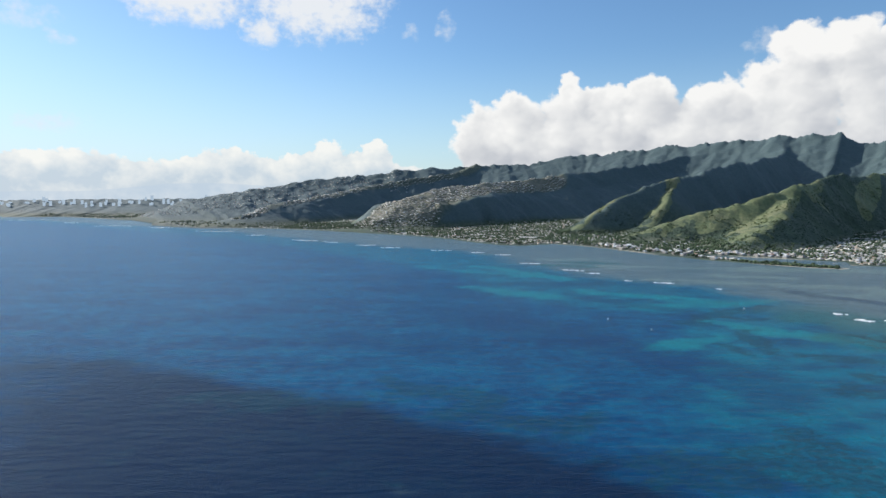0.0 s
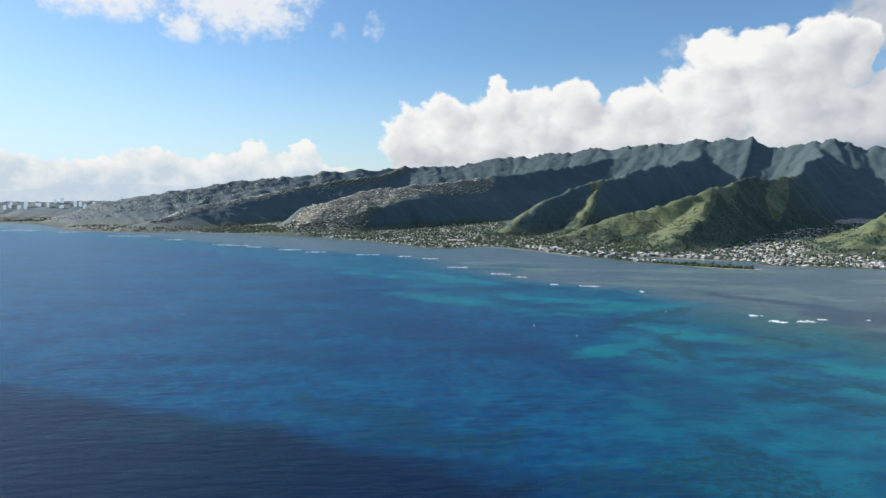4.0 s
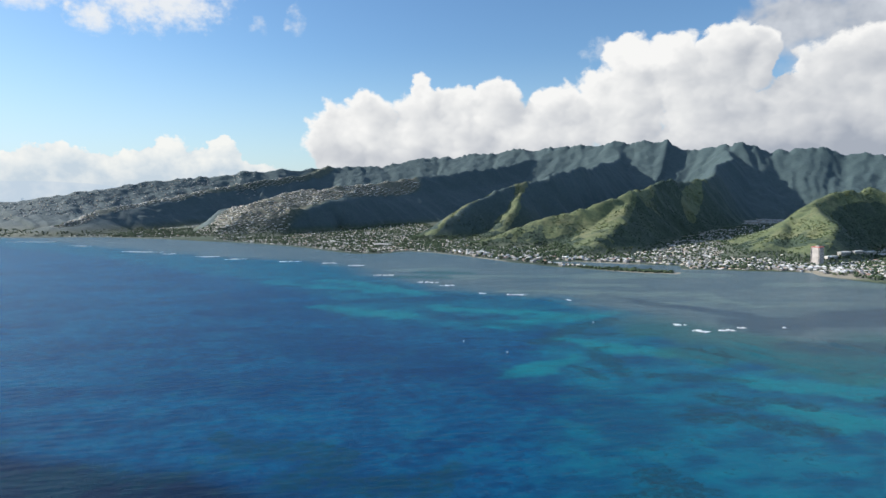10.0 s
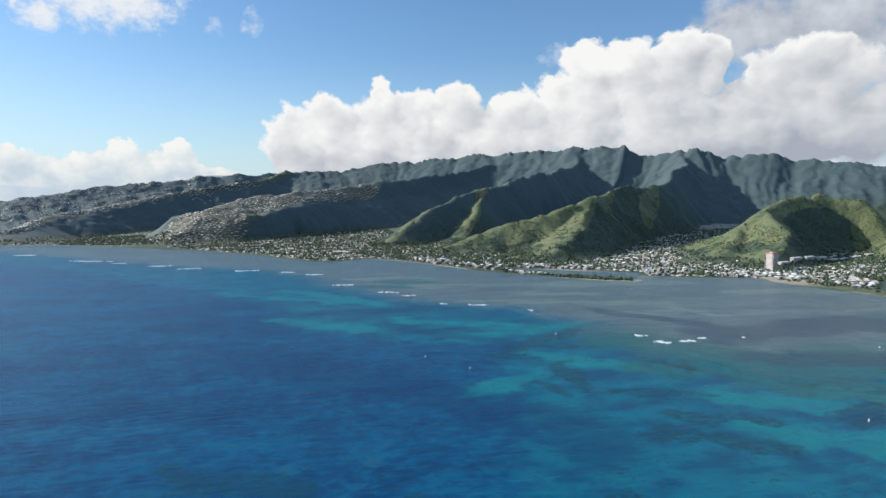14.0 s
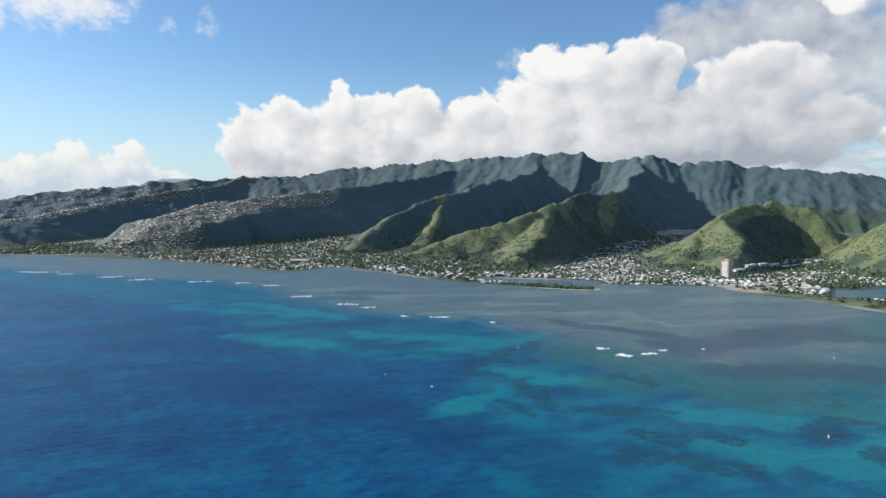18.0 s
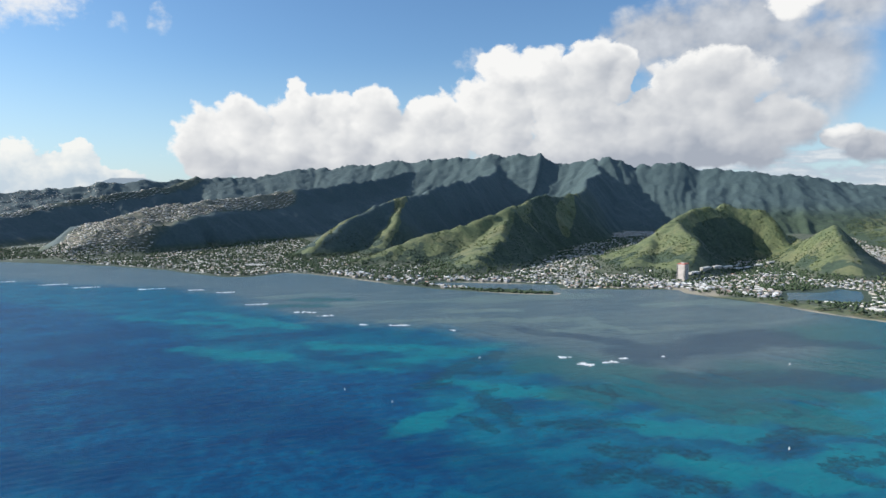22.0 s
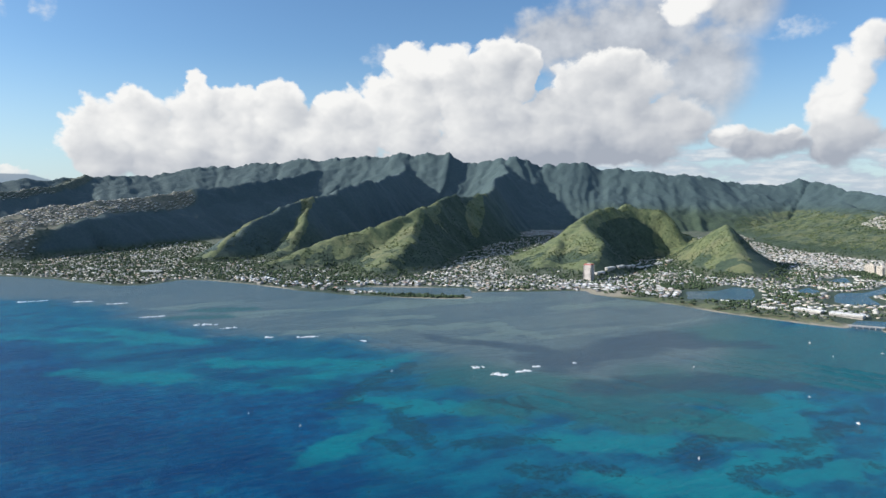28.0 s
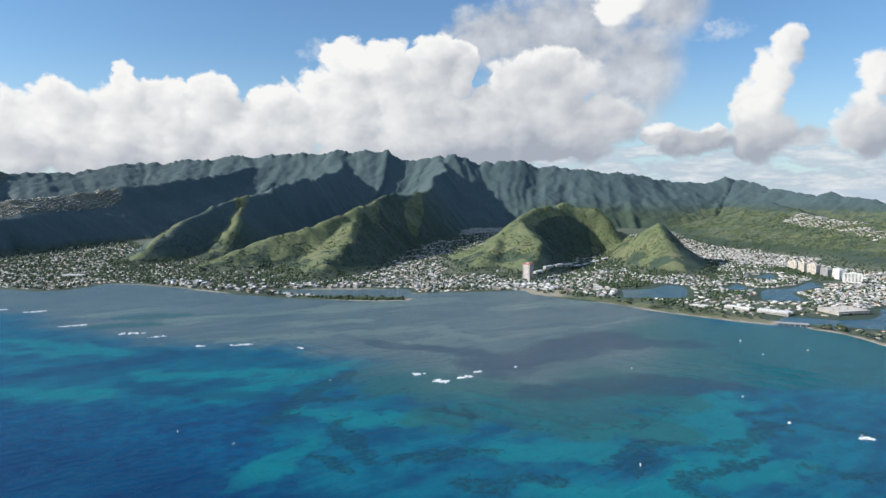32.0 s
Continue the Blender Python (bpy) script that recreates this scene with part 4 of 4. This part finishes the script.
def house(kind):
    """A low house: walls with a veranda or a wing, a hipped roof with eaves, a door and windows."""
    top = thing("house", "pale plastered bungalow with a hipped roof near the shore", "house", "houses along the shore")
    w, d, h = ((10, 6.5, 2.7), (8.5, 7, 2.6), (10.5, 6.5, 4.6))[kind]
    part("wall", box(bmesh.new(), -w / 2, -d / 2, -2, w / 2, d / 2, h), WALL_ONE, top)
    bm = bmesh.new()
    e = 0.9
    low = [(-w / 2 - e, -d / 2 - e, h - .1), (w / 2 + e, -d / 2 - e, h - .1), (w / 2 + e, d / 2 + e, h - .1), (-w / 2 - e, d / 2 + e, h - .1)]
    ridge = [(-w * .24, -.1, h + 2.3), (w * .24, -.1, h + 2.3), (w * .24, .1, h + 2.3), (-w * .24, .1, h + 2.3)]
    prism(bm, low, ridge)
    part("roof", bm, ROOF_ONE, top)
    if kind != 1:
        side = part("wing", box(bmesh.new(), w / 2 - 1, -d / 2 - 4, -2, w / 2 + 3, d / 2 - 1, h - 0.5), WALL_ONE, top)
        bm = bmesh.new()
        prism(bm, [(w / 2 - 1.6, -d / 2 - 4.6, h - .55), (w / 2 + 3.6, -d / 2 - 4.6, h - .55), (w / 2 + 3.6, d / 2 - .4, h - .55), (w / 2 - 1.6, d / 2 - .4, h - .55)], [(w / 2 + .9, -d / 2 - 3, h + 1), (w / 2 + 1.1, -d / 2 - 3, h + 1), (w / 2 + 1.1, d / 2 - 2, h + 1), (w / 2 + .9, d / 2 - 2, h + 1)])
        part("wing_roof", bm, ROOF_ONE, side)
    for k in (-1, 1):
        part("window", box(bmesh.new(), k * w * .27 - 1.1, -d / 2 - .06, 1.0, k * w * .27 + 1.1, -d / 2 + .02, 2.3), GLASS, top)
    part("door", box(bmesh.new(), -.5, -d / 2 - .05, 0, .5, -d / 2 + .02, 2.05), BARK, top)
    return top


models = [house(k) for k in range(3)]
for n, i in enumerate(near_ids):
    m = pose(HX[i], HY[i], HZ[i], 0, 0, math.degrees(HT[i]))
    if n < 3:
        models[n].matrix_basis = m
    else:
        copy_thing(models[n % 3], m)

# ---- trees ----
ball_v, ball_f = ball(1)
blob_v, blob_f = ball(2)
count = 22000
x = np.concatenate([rng.uniform(-2600, -600, count), rng.uniform(-700, 600, count), rng.uniform(400, 2100, 2 * count), rng.uniform(1200, 2800, count)])
y = np.concatenate([rng.uniform(2600, 4700, count), rng.uniform(1950, 3300, count), rng.uniform(1000, 2600, 2 * count), rng.uniform(400, 2200, count)])
gz = ground_at(x, y)
ok = (grid_at(inland, x, y) > 12) & (grid_at(hill, x, y) < 40) & (rng.random(x.size) < (0.50 + 0.5 * (value_noise(x / 60, y / 60, 8) > 0.52)) * np.where((x > 1120) & (y < 1480), 0.75, 1.0) * np.where((x > 900) & (x < 1500) & (y > 1480) & (y < 2500), 0.55, 1.0)) & (grid_at(park, x, y) < 0.3)
spread = grid_at(town, x, y) > 0.3
x, y = x[ok & spread], y[ok & spread]
# and between the houses on the terraces
ux, uy = rng.uniform(-4100, 3000, 62000), rng.uniform(1000, 4940, 62000)
ok = ((grid_at(terrace, ux, uy) > 0.3) & (rng.random(ux.size) < 0.2)) | (along(ux, uy, RIDGES["village_ridge"][2:5])[0] < 190)
x, y = np.concatenate([x, ux[ok]]), np.concatenate([y, uy[ok]])
ok = grid_at(inland, x, y) > 12
x, y = x[ok], y[ok]
gz = ground_at(x, y)
size = rng.uniform(1.5, 3.5, x.size)
co, fa = scatter(ball_v, ball_f, x, y, gz + size * 0.75, rng.uniform(0, 6.3, x.size), size, size, size * rng.uniform(0.7, 1.15, x.size), 0.22, rng)
joined("town_trees", co, fa, LEAF_MANY, "dark green garden trees between the houses", "trees")
# brush on the hills
x, y = rng.uniform(400, 3300, 100000), rng.uniform(1000, 2900, 100000)
ok = (grid_at(grass, x, y) > 0.25) & (grid_at(hill, x, y) > 8) & (0.6 * value_noise(x / 60, y / 60, 44) + 0.4 * value_noise(x / 24, y / 24, 45) > 0.49)
x, y = x[ok], y[ok]
size = rng.uniform(1.0, 3.4, x.size)
co, fa = scatter(ball_v, ball_f, x, y, ground_at(x, y) + size * 0.2, rng.uniform(0, 6.3, x.size), size, size, size * 0.5, 0.25, rng)
joined("hill_brush", co, fa, BRUSH, "scattered dark shrubs on grassy volcanic spurs", "shrubs")

# woods on the slopes
x, y = rng.uniform(-600, 2700, 118000), rng.uniform(1400, 3700, 118000)
ok = (grid_at(grass, x, y) < 0.45) & (grid_at(hill, x, y) > 12) & (grid_at(inland, x, y) > 20) & (y < 2560) & (value_noise(x / 45, y / 45, 14) > 0.2)
ok &= (along(x, y, RIDGES["house_ridge"])[0] > 70) | (ground_at(x, y) < 60)
x, y = x[ok], y[ok]
size = rng.uniform(1.3, 3.0, x.size)
co, fa = scatter(ball_v, ball_f, x, y, ground_at(x, y) + size * 0.15, rng.uniform(0, 6.3, x.size), size, size, size * rng.uniform(0.35, 0.6, x.size), 0.25, rng)
joined("hill_woods", co, fa, WOODS, "dense dark green woods on steep volcanic slopes", "woods")


def tree(kind):
    """A spreading shore tree: a tapered trunk with limbs, and a crown of uneven clumps."""
    top = thing("tree", "broad dark green tree with an uneven crown near the shore", "tree", "trees along the shore")
    bm = bmesh.new()
    h = (3.2, 2.6, 4.2, 2.2)[kind]
    ring = lambda r, z, n=7: [(r * math.cos(6.283 * k / n), r * math.sin(6.283 * k / n), z) for k in range(n)]
    prism(bm, ring(0.42, -1.0), ring(0.26, h))
    for k in range(3):
        a = 2.1 * k + kind
        tip = Vector((2.0 * math.cos(a), 2.0 * math.sin(a), h + 1.5))
        prism(bm, [(0.16 * math.cos(q) , 0.16 * math.sin(q), h - 0.6) for q in (0, 2.1, 4.2)], [(tip.x + 0.06 * math.cos(q), tip.y + 0.06 * math.sin(q), tip.z) for q in (0, 2.1, 4.2)])
    part("trunk", bm, BARK, top)
    r = np.random.default_rng(20 + kind)
    n = 26
    a, d = r.uniform(0, 6.283, n), np.sqrt(r.random(n)) * (3.4, 4.2, 2.8, 3.8)[kind]
    z = h + 1.2 + (1 - (d / 4.4) ** 2) * (2.2, 1.6, 3.2, 1.2)[kind] + r.uniform(-0.8, 0.5, n)
    s = r.uniform(0.8, 1.7, n)
    co, fa = scatter(blob_v, blob_f, d * np.cos(a), d * np.sin(a), z, a, s, s, s * 0.75, 0.2, r)
    crown = joined("crown", co, fa, LEAF_ONE, "", "", "")
    crown.parent = top
    return top


kinds = [tree(k) for k in range(4)]
tx, ty = [], []
for line, n, off in ((COAST[13:21], 90, 24), (COAST[21:24], 26, 20), (COAST[29:38], 90, 20), (COAST_EAST[0:7], 58, 56), (COAST_EAST[20:26], 60, 34)):
    seg = np.array(line, float)
    run = np.r_[0, np.cumsum(np.hypot(*np.diff(seg, axis=0).T))]
    s = rng.uniform(0, run[-1], n)
    tx.append(np.interp(s, run, seg[:, 0]) + rng.normal(0, 16, n) + off * 0.5), ty.append(np.interp(s, run, seg[:, 1]) + rng.normal(0, 16, n) + off * 0.6)
tx, ty = np.concatenate(tx), np.concatenate(ty)
ok = grid_at(inland, tx, ty) > 14
tx, ty = tx[ok], ty[ok]
for n in range(len(tx)):
    m = pose(tx[n], ty[n], float(ground_at(tx[n:n + 1], ty[n:n + 1])[0]), 0, 0, rng.uniform(0, 360))
    if n < 4:
        kinds[n].matrix_basis = m
    else:
        copy_thing(kinds[n % 4], m)
# low thicket on the sand spit
n = 900
s = rng.uniform(0, 1, n)
x = np.interp(s, [0, .35, .7, 1], [640, 705, 770, 828]) + rng.normal(0, 9, n)
y = np.interp(s, [0, .35, .7, 1], [1610, 1505, 1440, 1402]) + rng.normal(0, 9, n)
ok = (grid_at(inland, x, y) > 9) & ((s > 0.4) | (rng.random(n) < 0.25))
x, y, size = x[ok], y[ok], rng.uniform(1.8, 4.0, ok.sum())
co, fa = scatter(ball_v, ball_f, x, y, ground_at(x, y) + size * 0.5, size, size, size, size * 0.8, 0.25, rng)
joined("spit_thicket", co, fa, LEAF_MANY, "dense dark green thicket on the low sand spit", "shrubs")


# ---- tall buildings ----
def apartment_block(name, label, w, d, storeys, rise, shell, m, group="", trim=None, bays=5):
    """A slab or tower: a core with window bands, floor slabs standing proud, piers between bays, and a roof house."""
    top = thing(name, label, "apartment building", group, m)
    h = storeys * rise
    part("core", box(bmesh.new(), -w / 2 + .8, -d / 2 + .8, -6, w / 2 - .8, d / 2 - .8, h), GLASS, top, "dark recessed window bands")
    part("base_wall", box(bmesh.new(), -w / 2, -d / 2, -6, w / 2, d / 2, rise * 0.9), shell, top)
    for k in range(1, storeys + 1):
        part("floor_slab", box(bmesh.new(), -w / 2, -d / 2, k * rise - rise * .22, w / 2, d / 2, k * rise + rise * .24), shell, top)
    for k in range(bays + 1):
        x = -w / 2 + w * k / bays
        for y in (-d / 2, d / 2):
            part("pier", box(bmesh.new(), x - w * .045, y - .3, 0, x + w * .045, y + .3, h), shell, top)
    for x in (-w / 2, w / 2):
        part("end_wall", box(bmesh.new(), x - .35, -d * .36, 0, x + .35, d * .36, h), shell, top)
    part("roof", box(bmesh.new(), -w / 2 - .3, -d / 2 - .3, h + rise * .24, w / 2 + .3, d / 2 + .3, h + rise * .24 + (1.6 if trim else .8)), trim or shell, top, "red roof parapet" if trim else "")
    part("roof_house", box(bmesh.new(), -w * .16, -d * .18, h + 1, w * .16, d * .18, h + 4.5), shell, top)
    return top


apartment_block("apartment_tower", "pale pink concrete apartment tower with a red roof parapet", 26, 20, 13, 2.9, PINK, pose(1262, 1481, 5, 0, 0, 28), trim=RED, bays=4)
for x, y, turn, w, storeys, mat, text in (
    (2072, 1186, 62, 38, 8, CREAM, "long cream concrete apartment slab under a green ridge"), (2036, 1140, 48, 38, 9, CREAM, "stepped cream apartment slab with balconies"),
    (2006, 1096, 62, 34, 9, CREAM, "cream apartment slab with balconies among trees"), (1982, 1050, 55, 32, 7, GREY, "grey concrete apartment slab between pale ones"),
    (1946, 1002, 50, 34, 9, WHITE, "tall white apartment slab near the marina"), (1902, 948, -62, 40, 8, WHITE, "broad white apartment slab facing the marina")):
    apartment_block("apartment_block", text, w, 15, storeys, 2.8, mat, pose(x, y, float(ground_at(np.array([x]), np.array([y]))[0]), 0, 0, turn), "apartment slabs by the marina")


def flat_hall(x, y, w, d, h, turn, mat, label):
    """A low shop or school hall: walls, a flat roof with a parapet, a canopy and roof units."""
    c, q = math.cos(radians(turn)) * w / 2, math.sin(radians(turn)) * w / 2
    z = float(ground_at(np.array([x - c, x, x + c]), np.array([y - q, y, y + q])).max())
    top = thing("hall", label, "low building", "", pose(x, y, z, 0, 0, turn))
    part("wall", box(bmesh.new(), -w / 2, -d / 2, -8, w / 2, d / 2, h), WALL_ONE, top)
    part("roof", box(bmesh.new(), -w / 2 - .5, -d / 2 - .5, h + .004, w / 2 + .5, d / 2 + .5, h + .7), mat, top)
    part("canopy", box(bmesh.new(), -w / 2, -d / 2 - 3, h * .55, w / 2, -d / 2 - .01, h * .55 + .4), mat, top)
    for k in range(4):
        u = -w * .36 + w * .24 * k
        part("roof_unit", box(bmesh.new(), u - 1.2, -1.5 + k % 2 * 3, h + .71, u + 1.2, 0.5 + k % 2 * 3, h + 2.0), GREY, top)
    return top


flat_hall(1302, 900, 50, 16, 5, -84, WHITE, "long white-roofed shop building by the marina")
flat_hall(1318, 836, 56, 22, 5, -75, WHITE, "white-roofed shopping hall beside the bridge channel")
flat_hall(1262, 960, 30, 12, 4, -75, WHITE, "pale shop row among shore trees")
flat_hall(1438, 762, 74, 52, 6, -20, CREAM, "large flat beige-roofed warehouse store on the marina")
flat_hall(276, 2252, 62, 16, 5, -35, WHITE, "long white school hall among houses")
for k, (x, y, turn, w) in enumerate(((1330, 1512, 15, 40), (1385, 1530, 18, 44), (1442, 1548, 18, 40), (1500, 1566, 18, 46), (1560, 1588, 17, 40), (1622, 1610, 17, 44), (1690, 1633, 18, 46), (1773, 1660, 18, 50))):
    flat_hall(x, y, w, 9, 3.4, turn, WHITE, "long white-roofed row building at the foot of the grassy hill")



def bridge():
    """A low road bridge: deck, two parapets, and pairs of piers under cross-beams."""
    a, b = Vector((1212, 780, 0)), Vector((1243, 728, 0))
    mid, length = (a + b) / 2, (b - a).length * 0.9
    top = thing("bridge", "low pale concrete road bridge over the marina channel", "bridge", "", pose(mid.x + 8, mid.y + 4, 0, 0, 0, math.degrees(math.atan2(b.y - a.y, b.x - a.x))))
    part("deck", box(bmesh.new(), -length / 2, -5, 3.8, length / 2, 5, 4.5), GREY, top)
    for y in (-5, 5):
        part("parapet", box(bmesh.new(), -length / 2, y - .2, 4.504, length / 2, y + .2, 5.2), GREY, top)
    for k in range(6):
        x = -length * .42 + length * .168 * k
        part("cross_beam", box(bmesh.new(), x - .6, -4.8, 2.8, x + .6, 4.8, 3.796), GREY, top)
        for y in (-4, 4):
            part("pier", box(bmesh.new(), x - .5, y - .5, -5, x + .5, y + .5, 2.796), GREY, top)


bridge()


def boat(x, y, turn, length, label, mast=False):
    top = thing("boat", label, "boat", "boats in the bay", pose(x, y, 0.1, 0, 0, turn))
    bm = bmesh.new()
    l, w = length, length * .32
    low = [(-l * .45, -w * .3, -.3), (l * .3, -w * .3, -.3), (l * .46, 0, -.2), (l * .3, w * .3, -.3), (-l * .45, w * .3, -.3)]
    up = [(-l * .5, -w * .5, .8), (l * .25, -w * .5, .9), (l * .55, 0, 1.2), (l * .25, w * .5, .9), (-l * .5, w * .5, .8)]
    prism(bm, low, up)
    part("hull", bm, WHITE, top)
    part("cabin", box(bmesh.new(), -l * .2, -w * .32, .85, l * .15, w * .32, 2.1), WHITE, top)
    part("windscreen", box(bmesh.new(), l * .15, -w * .3, 1.3, l * .17, w * .3, 1.95), GLASS, top)
    if mast:
        part("mast", box(bmesh.new(), -.06, -.06, 2.1, .06, .06, 2.1 + length * 1.1), GREY, top)


for k, (x, y) in enumerate(((517, 518), (731, 498), (1069, 647), (240, 775), (205, 840), (775, 576), (770, 733), (990, 673), (1046, 742), (411, 918))):
    boat(x, y, 40 + 53 * k % 360, 2.6 if k not in (2, 0, 1) else 3.8, "small white motor boat on open bay water" if k % 2 else "white cabin boat drifting over the reef", mast=k in (2, 8))


# ---- breakers ----
def breaker(x, y, turn, length, width):
    """A line of surf: many low lumps of foam strewn along a bent crest."""
    n = int(length * 17)
    u = rng.uniform(-1, 1, n)
    v = rng.normal(0, 1, n) * (0.25 + 0.75 * (1 - u * u)) * width * 0.34 + np.sin(u * 2.2 + x) * width * 0.3
    v = np.where(rng.random(n) < 0.3, v * 2.2 + width * 0.5, v)
    keep = value_noise(u * length * 0.16 + x, v * 0.25 + y, 77) > 0.32 + 0.25 * np.abs(u)
    u, v = u[keep] * length / 2, v[keep]
    c, s = math.cos(radians(turn)), math.sin(radians(turn))
    size = rng.uniform(0.2, 1.0, len(u)) ** 1.8 * 1.45
    co, fa = scatter(ball_v, ball_f, x + u * c - v * s, y + u * s + v * c, np.full(len(u), 0.12), rng.uniform(0, 6, len(u)), size * 1.9, size, np.minimum(size * 0.3, 0.5), 0.3, rng)
    joined("breaker", co, fa, FOAM, "white line of surf breaking on the outer reef", "wave")


FAR_SURF = [(-2270, 3713, 8, 260, 9), (-1900, 3420, -6, 90, 7), (-1539, 3114, -10, 190, 9), (-1250, 2960, -15, 110, 8), (-920, 2682, -12, 180, 9), (-690, 2450, -14, 70, 7), (-448, 2194, -20, 130, 8), (-357, 2109, -14, 41, 6), (-240, 2002, -8, 66, 7), (-156, 1912, -8, 57, 7), (-15, 1825, 0, 62, 6), (84, 1765, -6, 37, 5), (143, 1702, -14, 42, 5)]
NEAR_SURF = [(188, 1498, -18, 43, 6), (261, 1367, -15, 40, 6), (289, 1316, -12, 29, 5), (330, 1207, -12, 11, 3), (388, 1179, -10, 36, 6), (446, 1103, -22, 20, 5), (517, 877, -16, 21, 4), (525, 833, -26, 23, 5), (560, 831, -25, 20, 5), (590, 843, -30, 12, 3), (647, 831, -10, 6, 2), (750, 431, -35, 15, 4), (805, 727, -10, 10, 3)]
for x, y, turn, length, width in FAR_SURF + NEAR_SURF:
    breaker(x, y, turn, length, width)

# ---- far city ----
r = np.random.default_rng(9)
for k in range(70):
    x = -3300 + 2250 * k / 69 + r.normal(0, 18)
    y = r.uniform(4560, 4800)
    w, h = r.uniform(7, 15), r.uniform(12, 36) * (1.0 if 12 < k < 60 else 0.6)
    top = thing("high_rise", "pale hazy concrete high-rise in the distant city", "high-rise", "distant city towers", pose(x, y, float(ground_at(np.array([x]), np.array([y]))[0]), 0, 0, r.uniform(-20, 20)))
    part("wall", box(bmesh.new(), -w / 2, -9, -8, w / 2, 9, h), FAR_GLOW, top)
    part("roof", box(bmesh.new(), -w / 2 - .4, -9.4, h + .004, w / 2 + .4, 9.4, h + 1.2), FAR_GLOW, top)
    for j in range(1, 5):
        part("window_band", box(bmesh.new(), -w / 2 + 1, -9.15, h * j / 5 - 1, w / 2 - 1, -9.0, h * j / 5 + 1), BAND_GLOW, top)
